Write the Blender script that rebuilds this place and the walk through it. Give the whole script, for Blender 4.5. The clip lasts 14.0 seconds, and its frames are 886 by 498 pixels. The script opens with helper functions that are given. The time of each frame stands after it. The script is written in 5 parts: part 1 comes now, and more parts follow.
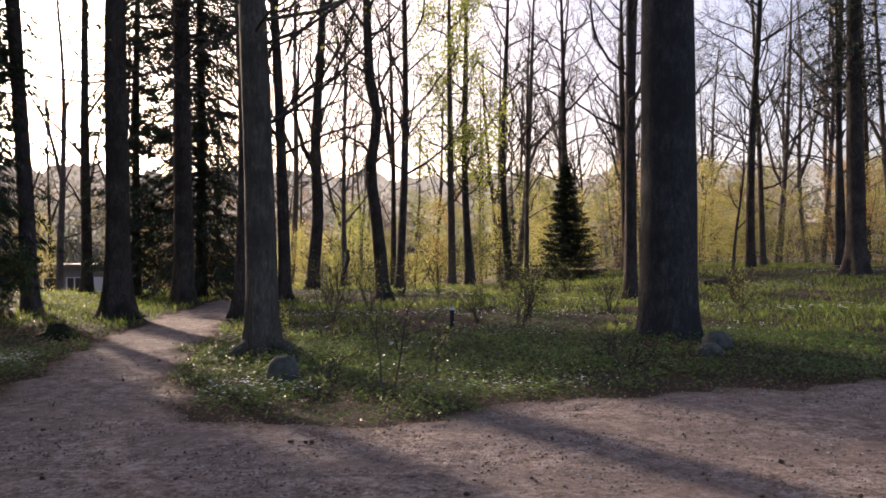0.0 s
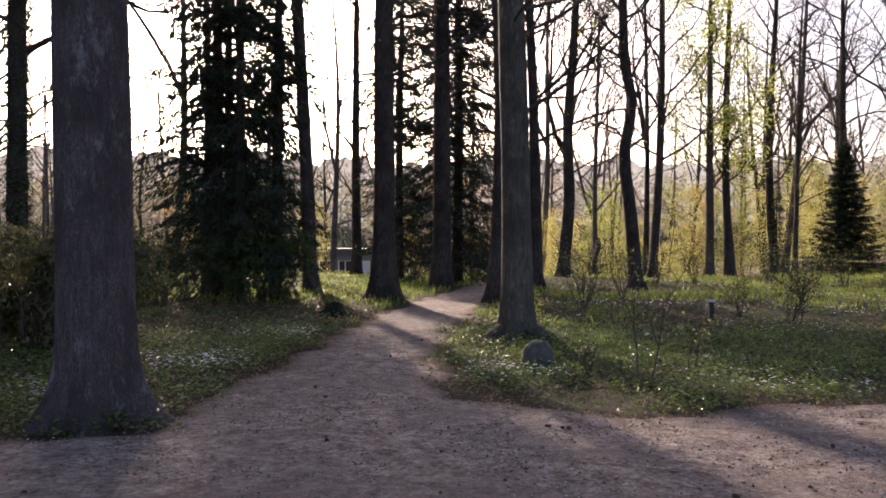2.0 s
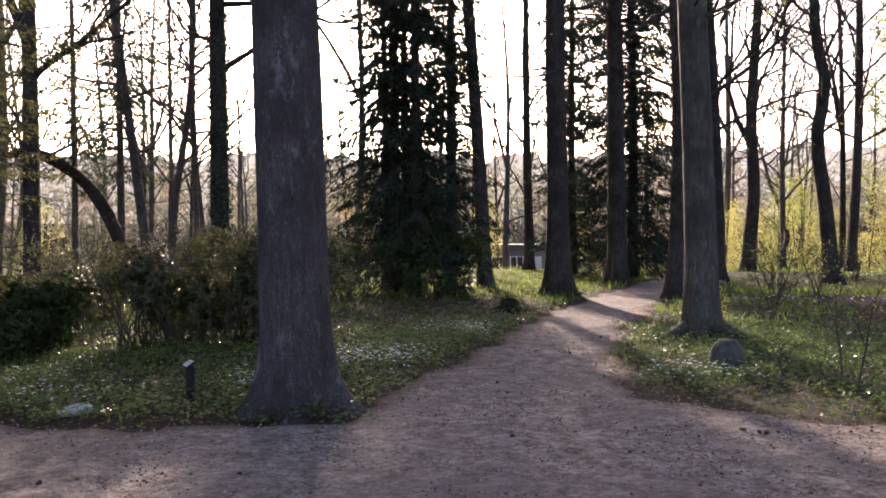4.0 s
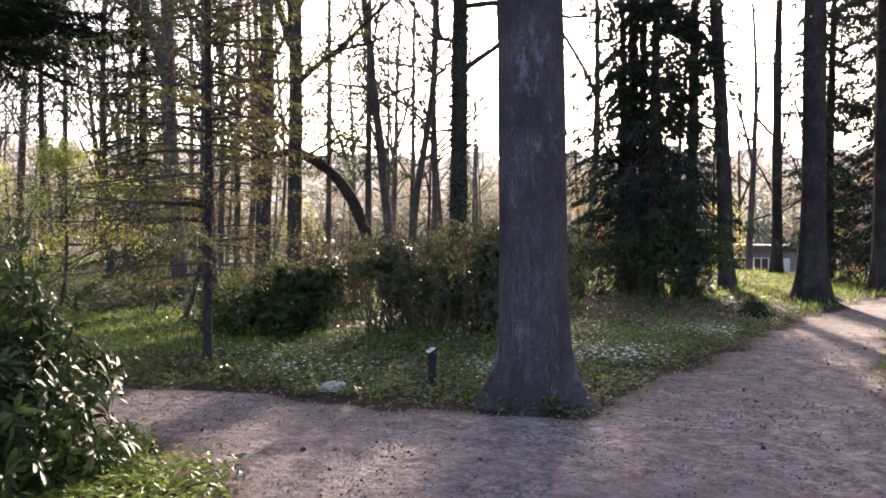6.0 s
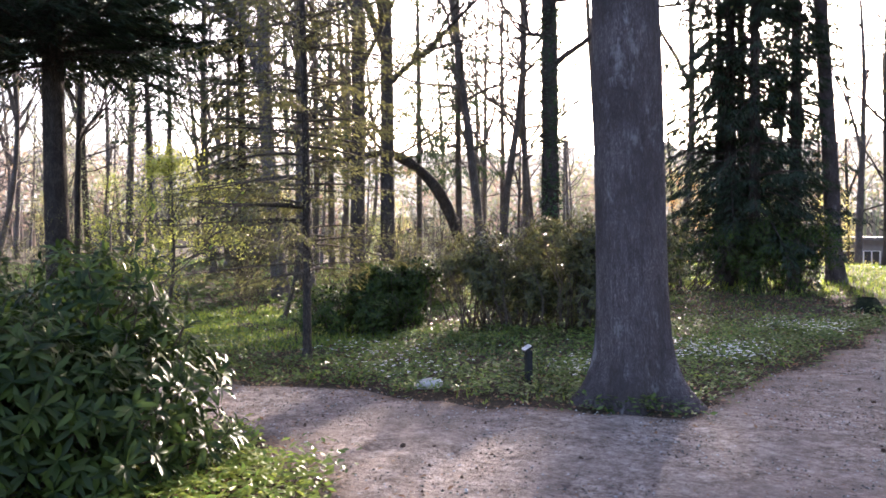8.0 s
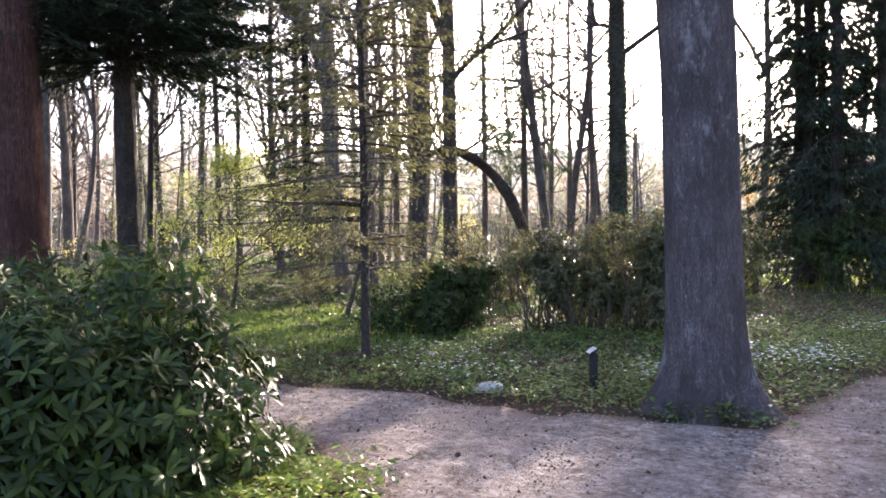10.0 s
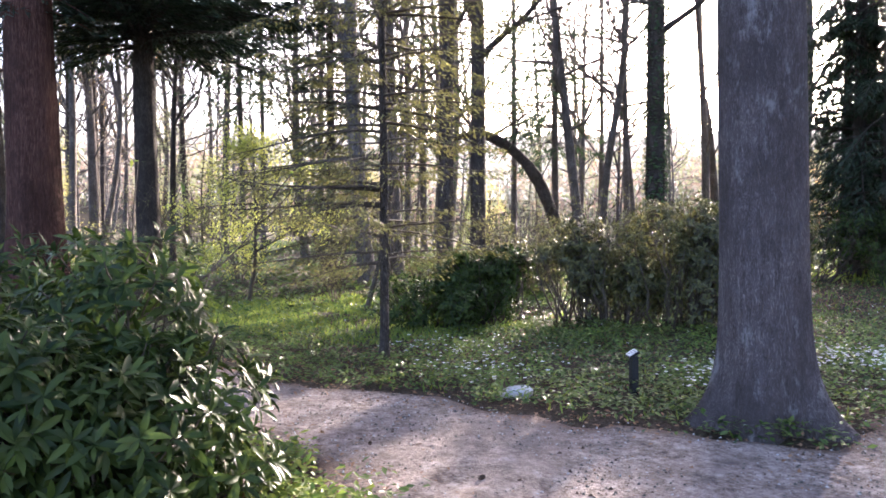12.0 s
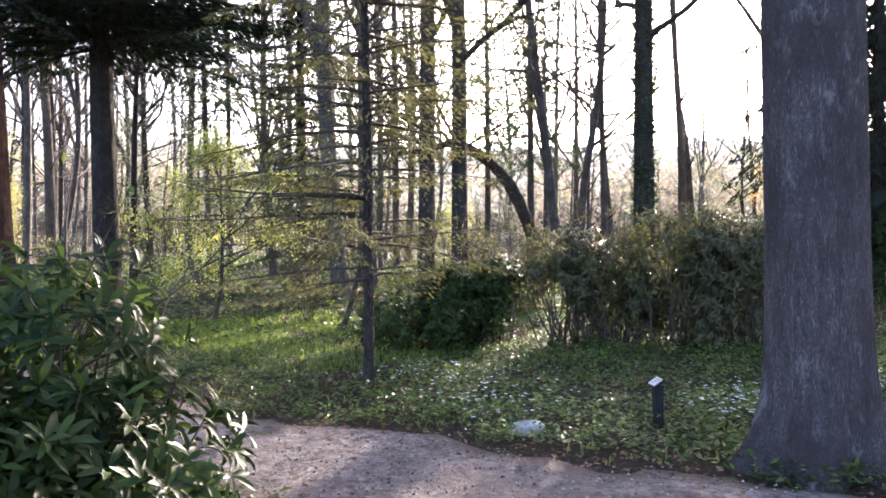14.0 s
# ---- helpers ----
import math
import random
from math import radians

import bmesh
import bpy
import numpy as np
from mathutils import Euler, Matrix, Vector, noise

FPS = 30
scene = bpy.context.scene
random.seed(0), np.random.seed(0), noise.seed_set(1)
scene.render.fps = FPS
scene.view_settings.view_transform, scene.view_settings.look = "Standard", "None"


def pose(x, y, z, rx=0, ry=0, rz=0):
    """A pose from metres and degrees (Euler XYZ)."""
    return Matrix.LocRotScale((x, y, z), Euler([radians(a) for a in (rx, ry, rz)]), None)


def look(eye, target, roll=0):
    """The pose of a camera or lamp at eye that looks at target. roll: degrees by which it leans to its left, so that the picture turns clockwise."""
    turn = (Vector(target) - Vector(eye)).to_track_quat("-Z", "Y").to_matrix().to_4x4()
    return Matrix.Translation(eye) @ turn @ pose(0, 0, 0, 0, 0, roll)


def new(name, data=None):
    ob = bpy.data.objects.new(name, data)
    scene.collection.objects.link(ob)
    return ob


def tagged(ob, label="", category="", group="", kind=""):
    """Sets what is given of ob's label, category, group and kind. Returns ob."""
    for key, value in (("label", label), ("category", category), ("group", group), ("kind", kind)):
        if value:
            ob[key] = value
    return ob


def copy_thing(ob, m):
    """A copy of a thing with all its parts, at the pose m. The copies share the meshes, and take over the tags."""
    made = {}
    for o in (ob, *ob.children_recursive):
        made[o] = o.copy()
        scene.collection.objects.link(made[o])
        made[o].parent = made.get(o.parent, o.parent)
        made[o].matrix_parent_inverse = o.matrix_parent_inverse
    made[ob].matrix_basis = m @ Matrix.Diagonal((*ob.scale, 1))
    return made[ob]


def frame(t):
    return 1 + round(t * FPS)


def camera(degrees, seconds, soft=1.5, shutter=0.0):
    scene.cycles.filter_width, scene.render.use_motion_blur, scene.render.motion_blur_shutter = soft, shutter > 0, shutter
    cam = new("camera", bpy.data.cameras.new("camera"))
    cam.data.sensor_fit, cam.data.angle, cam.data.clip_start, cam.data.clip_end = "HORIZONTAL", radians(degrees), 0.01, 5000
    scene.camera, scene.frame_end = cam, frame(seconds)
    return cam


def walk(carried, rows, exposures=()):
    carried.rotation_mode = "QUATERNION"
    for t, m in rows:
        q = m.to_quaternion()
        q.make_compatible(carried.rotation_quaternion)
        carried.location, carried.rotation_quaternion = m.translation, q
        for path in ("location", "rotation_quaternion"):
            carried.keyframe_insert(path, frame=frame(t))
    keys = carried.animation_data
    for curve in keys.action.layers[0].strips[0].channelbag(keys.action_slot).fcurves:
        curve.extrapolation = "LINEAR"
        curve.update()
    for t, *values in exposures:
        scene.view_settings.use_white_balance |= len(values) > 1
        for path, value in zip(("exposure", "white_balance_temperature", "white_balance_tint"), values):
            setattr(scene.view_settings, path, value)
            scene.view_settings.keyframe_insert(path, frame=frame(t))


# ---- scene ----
cam = camera(58.5, 14.0, soft=1.7)
# seconds, place, tilt, lean and turn of the carried camera
ROWS = [
    (0.0, 0.000, 0.000, 1.559, 90.37, 0.37, -6.00),
    (0.5, -0.018, 0.002, 1.559, 89.80, -0.08, -2.67),
    (1.0, -0.051, -0.024, 1.564, 89.61, -0.18, 3.98),
    (1.5, -0.061, 0.003, 1.549, 89.59, -0.37, 9.05),
    (2.0, -0.083, 0.005, 1.546, 89.51, -0.30, 11.89),
    (2.5, -0.091, 0.004, 1.554, 89.33, 0.08, 14.42),
    (2.7, -0.086, -0.004, 1.561, 89.31, 0.27, 15.64),
    (4.8, -0.210, -0.037, 1.551, 89.34, 0.22, 30.26),
    (5.0, -0.204, -0.040, 1.541, 89.39, 0.08, 31.95),
    (5.5, -0.230, -0.062, 1.538, 89.19, -0.21, 36.53),
    (6.0, -0.251, -0.068, 1.540, 89.00, -0.46, 40.72),
    (6.5, -0.257, -0.081, 1.537, 89.00, -0.41, 43.44),
    (7.0, -0.261, -0.100, 1.535, 88.77, 0.01, 45.44),
    (7.5, -0.277, -0.104, 1.533, 88.76, 0.26, 46.68),
    (8.0, -0.292, -0.089, 1.532, 88.86, 0.48, 47.21),
    (8.5, -0.289, -0.050, 1.533, 88.87, 0.21, 48.89),
    (8.7, -0.279, -0.027, 1.533, 88.83, 0.12, 50.16),
    (10.8, -0.570, 0.271, 1.564, 88.75, 0.96, 53.18),
    (11.0, -0.589, 0.296, 1.583, 88.75, 0.91, 53.77),
    (11.5, -0.768, 0.451, 1.550, 88.35, 0.50, 54.53),
    (12.0, -1.001, 0.622, 1.559, 87.68, 0.36, 54.14),
    (12.5, -1.134, 0.719, 1.563, 88.18, -0.53, 54.51),
    (13.0, -1.403, 0.808, 1.551, 88.80, 0.17, 53.53),
    (13.5, -1.636, 0.869, 1.548, 88.76, 0.98, 51.47),
    (14.0, -1.847, 0.950, 1.546, 88.59, 0.51, 51.77),
]
walk(cam, [(t, pose(x, y, z, rx, ry, rz)) for t, x, y, z, rx, ry, rz in ROWS],
     exposures=[(0.0, 1.05, 6850, 25), (2.7, 1.44, 6750, 24), (5.0, 1.88, 6600, 23), (7.5, 2.5, 6350, 22), (11.0, 2.85, 6200, 22), (12.5, 2.98, 6100, 22), (14.0, 2.78, 6050, 20)])

# ---- sky and sun ----
SUN_EL, SUN_AZ = 14.5, 29.0            # degrees above the horizon, and left of straight ahead
world = bpy.data.worlds.new("sky")
scene.world = world
world.use_nodes = True
wn = world.node_tree
sky = wn.nodes.new("ShaderNodeTexSky")
sky.sky_type = "NISHITA"
sky.sun_disc = False
sky.sun_elevation = radians(SUN_EL)
sky.sun_rotation = radians(-SUN_AZ)
sky.dust_density = 4.0
sky.air_density = 0.7
wn.links.new(sky.outputs[0], wn.nodes["Background"].inputs[0])
wn.nodes["Background"].inputs[1].default_value = 0.15
sun_way = Vector((-math.sin(radians(SUN_AZ)) * math.cos(radians(SUN_EL)),
                  math.cos(radians(SUN_AZ)) * math.cos(radians(SUN_EL)), math.sin(radians(SUN_EL))))
sun_data = bpy.data.lights.new("sun", "SUN")
sun_data.energy, sun_data.angle, sun_data.color = 4.1, radians(0.9), (1.0, 0.88, 0.70)
sun = new("sun", sun_data)
sun.matrix_world = look(sun_way * 200, (0, 0, 0))


# ---- materials ----
def material(name):
    m = bpy.data.materials.new(name)
    m.use_nodes = True
    nt = m.node_tree
    nt.nodes.clear()
    out = nt.nodes.new("ShaderNodeOutputMaterial")
    return m, nt, out


def node(nt, kind, **values):
    n = nt.nodes.new(kind)
    for key, value in values.items():
        n.inputs[key].default_value = value
    return n


def ramp(nt, fac, stops):
    r = nt.nodes.new("ShaderNodeValToRGB")
    while len(r.color_ramp.elements) < len(stops):
        r.color_ramp.elements.new(0.5)
    for e, (p, c) in zip(r.color_ramp.elements, stops):
        e.position, e.color = p, (*c, 1)
    nt.links.new(fac, r.inputs[0])
    return r.outputs[0]


def mixed(nt, fac, a, b, mode="MIX"):
    m = nt.nodes.new("ShaderNodeMix")
    m.data_type, m.blend_type = "RGBA", mode
    for socket, value in ((m.inputs[0], fac), (m.inputs[6], a), (m.inputs[7], b)):
        if isinstance(value, bpy.types.NodeSocket):
            nt.links.new(value, socket)
        elif isinstance(value, float):
            socket.default_value = value
        else:
            socket.default_value = (*value, 1)
    return m.outputs[2]


def coords(nt, scale=(1, 1, 1)):
    c = nt.nodes.new("ShaderNodeTexCoord")
    m = nt.nodes.new("ShaderNodeMapping")
    m.inputs["Scale"].default_value = scale
    nt.links.new(c.outputs["Object"], m.inputs[0])
    return m.outputs[0]


def noise_tex(nt, vec, scale, detail=6.0, rough=0.6):
    n = node(nt, "ShaderNodeTexNoise", Scale=scale, Detail=detail, Roughness=rough)
    nt.links.new(vec, n.inputs["Vector"])
    return n.outputs[0]


def math_node(nt, op, a, b):
    m = nt.nodes.new("ShaderNodeMath")
    m.operation = op
    for socket, value in zip(m.inputs, (a, b)):
        if isinstance(value, bpy.types.NodeSocket):
            nt.links.new(value, socket)
        else:
            socket.default_value = value
    return m.outputs[0]


def bump(nt, height, strength, distance):
    b = node(nt, "ShaderNodeBump", Strength=strength, Distance=distance)
    nt.links.new(height, b.inputs["Height"])
    return b.outputs[0]


def finish(nt, out, colour, roughness, normal=None, spec=0.3):
    p = node(nt, "ShaderNodeBsdfPrincipled", Roughness=roughness)
    p.inputs["Specular IOR Level"].default_value = spec
    nt.links.new(colour, p.inputs["Base Color"])
    if normal:
        nt.links.new(normal, p.inputs["Normal"])
    nt.links.new(p.outputs[0], out.inputs[0])
    return p


def bark_material(name, dark, mid, light, stretch=0.16, scale=9.0, lichen=None, depth=0.03, furrow=0.5):
    """Bark with furrows running up the trunk, blotches and, on some, pale flecks of lichen."""
    m, nt, out = material(name)
    vec = coords(nt, (1, 1, stretch))
    fine = noise_tex(nt, vec, scale * 2.2, 8.0, 0.65)
    vor = node(nt, "ShaderNodeTexVoronoi", Scale=scale * 1.6)
    vor.feature = "DISTANCE_TO_EDGE"
    warp = node(nt, "ShaderNodeVectorMath")
    warp.operation = "ADD"
    nt.links.new(vec, warp.inputs[0])
    soft = node(nt, "ShaderNodeTexNoise", Scale=scale, Detail=4.0)
    nt.links.new(vec, soft.inputs["Vector"])
    nt.links.new(soft.outputs[1], warp.inputs[1])
    nt.links.new(warp.outputs[0], vor.inputs["Vector"])
    ridge = math_node(nt, "MINIMUM", math_node(nt, "MULTIPLY", vor.outputs[0], 3.0), 1.0)
    height = math_node(nt, "ADD", math_node(nt, "MULTIPLY", ridge, furrow), fine)
    colour = ramp(nt, math_node(nt, "MULTIPLY", height, 1 / (1 + furrow * 0.6)), [(0.3, dark), (0.55, mid), (0.85, light)])
    broad = noise_tex(nt, coords(nt), 1.3, 5.0)
    colour = mixed(nt, ramp(nt, broad, [(0.42, (0, 0, 0)), (0.6, (0.72, 0.72, 0.72))]), colour, dark)
    if lichen:
        spots = noise_tex(nt, coords(nt, (1, 1, 0.42)), 5.5, 9.0, 0.76)
        colour = mixed(nt, ramp(nt, spots, [(0.565, (0, 0, 0)), (0.67, (0.7, 0.7, 0.7))]), colour, lichen)
    finish(nt, out, colour, 0.9, bump(nt, height, 0.9, depth), 0.2)
    return m


def leaf_material(name, a, b, glow=0.45, rough=0.45, spec=0.4):
    """Thin leaves that let some light through; each leaf has a shade of its own."""
    m, nt, out = material(name)
    geo = nt.nodes.new("ShaderNodeNewGeometry")
    info = nt.nodes.new("ShaderNodeObjectInfo")
    fac = math_node(nt, "FRACT", math_node(nt, "ADD", geo.outputs["Random Per Island"], math_node(nt, "MULTIPLY", info.outputs["Random"], 0.15)), 0.0)
    colour = mixed(nt, fac, a, b)
    p = node(nt, "ShaderNodeBsdfPrincipled", Roughness=rough)
    p.inputs["Specular IOR Level"].default_value = spec
    nt.links.new(colour, p.inputs["Base Color"])
    tr = nt.nodes.new("ShaderNodeBsdfTranslucent")
    nt.links.new(colour, tr.inputs[0])
    mx = nt.nodes.new("ShaderNodeMixShader")
    mx.inputs[0].default_value = glow
    nt.links.new(p.outputs[0], mx.inputs[1])
    nt.links.new(tr.outputs[0], mx.inputs[2])
    nt.links.new(mx.outputs[0], out.inputs[0])
    return m


def plain_material(name, a, b, scale, rough, depth=0.004, spec=0.3, metal=0.0):
    m, nt, out = material(name)
    vec = coords(nt)
    n1 = noise_tex(nt, vec, scale, 8.0, 0.65)
    n2 = noise_tex(nt, vec, scale * 6, 4.0)
    both = math_node(nt, "ADD", math_node(nt, "MULTIPLY", n1, 0.7), math_node(nt, "MULTIPLY", n2, 0.3))
    p = finish(nt, out, ramp(nt, both, [(0.35, a), (0.65, b)]), rough, bump(nt, both, 0.6, depth), spec)
    p.inputs["Metallic"].default_value = metal
    return m


BARK_GREY = bark_material("grey_bark", (0.062, 0.049, 0.049), (0.13, 0.107, 0.108), (0.23, 0.197, 0.196), 0.2, 11.0, (0.34, 0.32, 0.325), 0.025)
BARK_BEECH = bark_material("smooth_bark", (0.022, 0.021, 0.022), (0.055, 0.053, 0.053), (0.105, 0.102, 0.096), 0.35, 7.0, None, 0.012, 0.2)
BARK_STREAK = bark_material("streaked_bark", (0.046, 0.039, 0.031), (0.115, 0.102, 0.084), (0.20, 0.18, 0.15), 0.15, 9.0, (0.22, 0.215, 0.155), 0.015, 0.3)
BARK_MOSS = bark_material("mossy_bark", (0.012, 0.014, 0.008), (0.03, 0.036, 0.016), (0.06, 0.066, 0.03), 0.5, 9.0, None, 0.02)
BARK_DARK = bark_material("dark_bark", (0.035, 0.028, 0.024), (0.085, 0.07, 0.06), (0.15, 0.125, 0.11), 0.25, 8.0, None, 0.03)
# bark of the further trunks: distance haze painted in as a paler grey-brown
BARK_HAZED = bark_material("hazed_bark", (0.07, 0.06, 0.055), (0.15, 0.13, 0.12), (0.25, 0.225, 0.20), 0.3, 7.0, None, 0.015)
BARK_RED = bark_material("red_bark", (0.045, 0.02, 0.015), (0.12, 0.055, 0.042), (0.22, 0.115, 0.088), 0.08, 9.0, None, 0.05)
BARK_TWIG = bark_material("twig_bark", (0.05, 0.04, 0.032), (0.11, 0.09, 0.07), (0.18, 0.15, 0.12), 0.4, 12.0, None, 0.004)
BARK_IVY = leaf_material("ivy_leaf", (0.02, 0.045, 0.012), (0.05, 0.085, 0.025), 0.15, 0.35)
LEAF_SPRING = leaf_material("spring_leaf", (0.46, 0.48, 0.11), (0.30, 0.37, 0.08), 0.6)
LEAF_YELLOW = leaf_material("yellow_leaf", (0.62, 0.54, 0.18), (0.48, 0.46, 0.16), 0.62)
LEAF_BRIGHT = leaf_material("bright_young_leaf", (0.58, 0.56, 0.12), (0.44, 0.48, 0.11), 0.6)
LEAF_BROWN = leaf_material("copper_leaf", (0.58, 0.30, 0.12), (0.48, 0.34, 0.12), 0.6)
LEAF_OLIVE = leaf_material("olive_leaf", (0.14, 0.14, 0.055), (0.24, 0.225, 0.08), 0.45)
NEEDLE = leaf_material("dark_needle", (0.012, 0.024, 0.012), (0.03, 0.05, 0.022), 0.12, 0.5)
NEEDLE_SOFT = leaf_material("soft_needle", (0.09, 0.092, 0.036), (0.20, 0.185, 0.065), 0.45, 0.5)
NEEDLE_GREEN = leaf_material("green_needle", (0.035, 0.065, 0.028), (0.06, 0.095, 0.04), 0.2, 0.5)
# haze in front of the further spruce is painted into this needle colour
NEEDLE_HAZED = leaf_material("hazed_needle", (0.07, 0.085, 0.055), (0.12, 0.135, 0.08), 0.35, 0.5)
LEAF_RHODO = leaf_material("leathery_leaf", (0.013, 0.029, 0.007), (0.075, 0.11, 0.024), 0.36, 0.42, 0.22)
LEAF_HEDGE = leaf_material("hedge_leaf", (0.035, 0.042, 0.016), (0.17, 0.165, 0.06), 0.4, 0.3, 0.45)
LEAF_HERB = leaf_material("herb_leaf", (0.03, 0.07, 0.016), (0.16, 0.215, 0.052), 0.45, 0.4)
LEAF_FRESH = leaf_material("fresh_herb_leaf", (0.09, 0.19, 0.04), (0.26, 0.32, 0.065), 0.5, 0.4)
# leaf colours for the distance, with the haze mixed into them
HAZE_BEIGE = leaf_material("hazed_beige_leaf", (0.36, 0.32, 0.25), (0.30, 0.28, 0.20), 0.3, 0.8)
HAZE_GREEN = leaf_material("hazed_green_leaf", (0.33, 0.33, 0.18), (0.28, 0.30, 0.17), 0.3, 0.8)
HAZE_ROSE = leaf_material("hazed_rose_leaf", (0.40, 0.28, 0.21), (0.34, 0.26, 0.21), 0.3, 0.8)
LEAF_GRASS = leaf_material("grass_blade", (0.12, 0.20, 0.035), (0.30, 0.34, 0.065), 0.5)
PETAL = leaf_material("white_petal", (0.84, 0.84, 0.83), (0.88, 0.88, 0.88), 0.4, 0.6)
LITTER = leaf_material("dead_leaf", (0.20, 0.10, 0.05), (0.32, 0.19, 0.11), 0.2, 0.7)
STONE = plain_material("boulder_stone", (0.04, 0.042, 0.034), (0.135, 0.13, 0.115), 7.0, 0.85, 0.02)
STONE_PALE = plain_material("pale_stone", (0.26, 0.26, 0.26), (0.55, 0.545, 0.54), 9.0, 0.8, 0.015)
POST_PAINT = plain_material("dark_post_paint", (0.018, 0.017, 0.018), (0.035, 0.033, 0.033), 12.0, 0.55)
PLATE = plain_material("pale_label_plate", (0.55, 0.56, 0.58), (0.70, 0.71, 0.73), 20.0, 0.25, 0.0005, 0.6)
PRINT = plain_material("label_print", (0.10, 0.10, 0.11), (0.16, 0.16, 0.17), 30.0, 0.5, 0.0005)
CONE = plain_material("cone_scale", (0.05, 0.03, 0.02), (0.10, 0.065, 0.04), 60.0, 0.8, 0.004)
WOOD_OLD = plain_material("weathered_wood", (0.09, 0.075, 0.06), (0.20, 0.17, 0.14), 9.0, 0.85, 0.01)
HOUSE_WALL = plain_material("house_plaster", (0.19, 0.18, 0.18), (0.25, 0.24, 0.235), 2.0, 0.85)
HOUSE_ROOF = plain_material("house_roofing", (0.16, 0.15, 0.15), (0.24, 0.23, 0.22), 3.0, 0.7)
HOUSE_GLASS = plain_material("dark_window_glass", (0.03, 0.035, 0.04), (0.05, 0.055, 0.06), 1.0, 0.08, 0.0005, 0.8)
HOUSE_TRIM = plain_material("white_paint", (0.74, 0.74, 0.73), (0.82, 0.82, 0.81), 5.0, 0.5)


def ground_material():
    """Woodland floor: moss and grass, with earth and old leaves showing through."""
    m, nt, out = material("woodland_floor")
    vec = coords(nt)
    big = noise_tex(nt, vec, 0.35, 5.0)
    mid = noise_tex(nt, vec, 2.3, 8.0, 0.7)
    fine = noise_tex(nt, vec, 24.0, 8.0, 0.75)
    green = ramp(nt, fine, [(0.3, (0.014, 0.022, 0.008)), (0.5, (0.035, 0.05, 0.015)), (0.75, (0.09, 0.105, 0.036))])
    brown = ramp(nt, fine, [(0.3, (0.022, 0.015, 0.011)), (0.5, (0.06, 0.041, 0.029)), (0.75, (0.15, 0.105, 0.072))])
    patch = math_node(nt, "ADD", math_node(nt, "MULTIPLY", big, 0.6), math_node(nt, "MULTIPLY", mid, 0.4))
    colour = mixed(nt, ramp(nt, patch, [(0.34, (0, 0, 0)), (0.54, (1, 1, 1))]), green, brown)
    edge = nt.nodes.new("ShaderNodeAttribute")
    edge.attribute_name = "bare"
    bare = math_node(nt, "ADD", edge.outputs["Fac"], math_node(nt, "MULTIPLY", math_node(nt, "SUBTRACT", mid, 0.5), 1.2))
    colour = mixed(nt, ramp(nt, bare, [(0.35, (0, 0, 0)), (0.6, (1, 1, 1))]), colour, brown)
    h = math_node(nt, "ADD", fine, math_node(nt, "MULTIPLY", mid, 2.0))
    finish(nt, out, colour, 0.95, bump(nt, h, 0.9, 0.05), 0.15)
    return m


def path_material():
    """Trodden gravel and earth: pale dry crust, darker damp earth in blotches, fine grit and reddish earth at the rim."""
    m, nt, out = material("trodden_gravel")
    vec = coords(nt)
    big = noise_tex(nt, vec, 0.8, 5.0, 0.6)
    mid = noise_tex(nt, vec, 4.5, 9.0, 0.72)
    lump = noise_tex(nt, vec, 13.0, 8.0, 0.75)
    fine = noise_tex(nt, vec, 55.0, 8.0, 0.8)
    crumb = noise_tex(nt, vec, 27.0, 6.0, 0.8)
    grit = node(nt, "ShaderNodeTexVoronoi", Scale=60.0)
    nt.links.new(vec, grit.inputs["Vector"])
    mix = math_node(nt, "ADD", math_node(nt, "MULTIPLY", mid, 0.36), math_node(nt, "ADD", math_node(nt, "MULTIPLY", lump, 0.26), math_node(nt, "MULTIPLY", crumb, 0.38)))
    base = ramp(nt, mix, [(0.40, (0.055, 0.036, 0.03)), (0.46, (0.17, 0.122, 0.102)), (0.52, (0.32, 0.252, 0.218)), (0.60, (0.55, 0.462, 0.415))])
    stones = mixed(nt, ramp(nt, grit.outputs[0], [(0.12, (0.45, 0.45, 0.45)), (0.3, (0, 0, 0))]), base, (0.42, 0.39, 0.37))
    damp = mixed(nt, ramp(nt, big, [(0.42, (0, 0, 0)), (0.62, (0.65, 0.65, 0.65))]), stones, (0.19, 0.148, 0.132))
    edge = nt.nodes.new("ShaderNodeAttribute")
    edge.attribute_name = "bare"
    rim = math_node(nt, "ADD", edge.outputs["Fac"], math_node(nt, "MULTIPLY", math_node(nt, "SUBTRACT", mid, 0.5), 1.6))
    colour = mixed(nt, ramp(nt, rim, [(0.3, (0, 0, 0)), (0.75, (0.8, 0.8, 0.8))]), damp, (0.16, 0.10, 0.075))
    h = math_node(nt, "ADD", math_node(nt, "MULTIPLY", fine, 0.35), math_node(nt, "ADD", math_node(nt, "MULTIPLY", lump, 0.8), mid))
    finish(nt, out, colour, 0.92, bump(nt, h, 0.8, 0.05), 0.15)
    return m


GROUND, PATH_MAT = ground_material(), path_material()


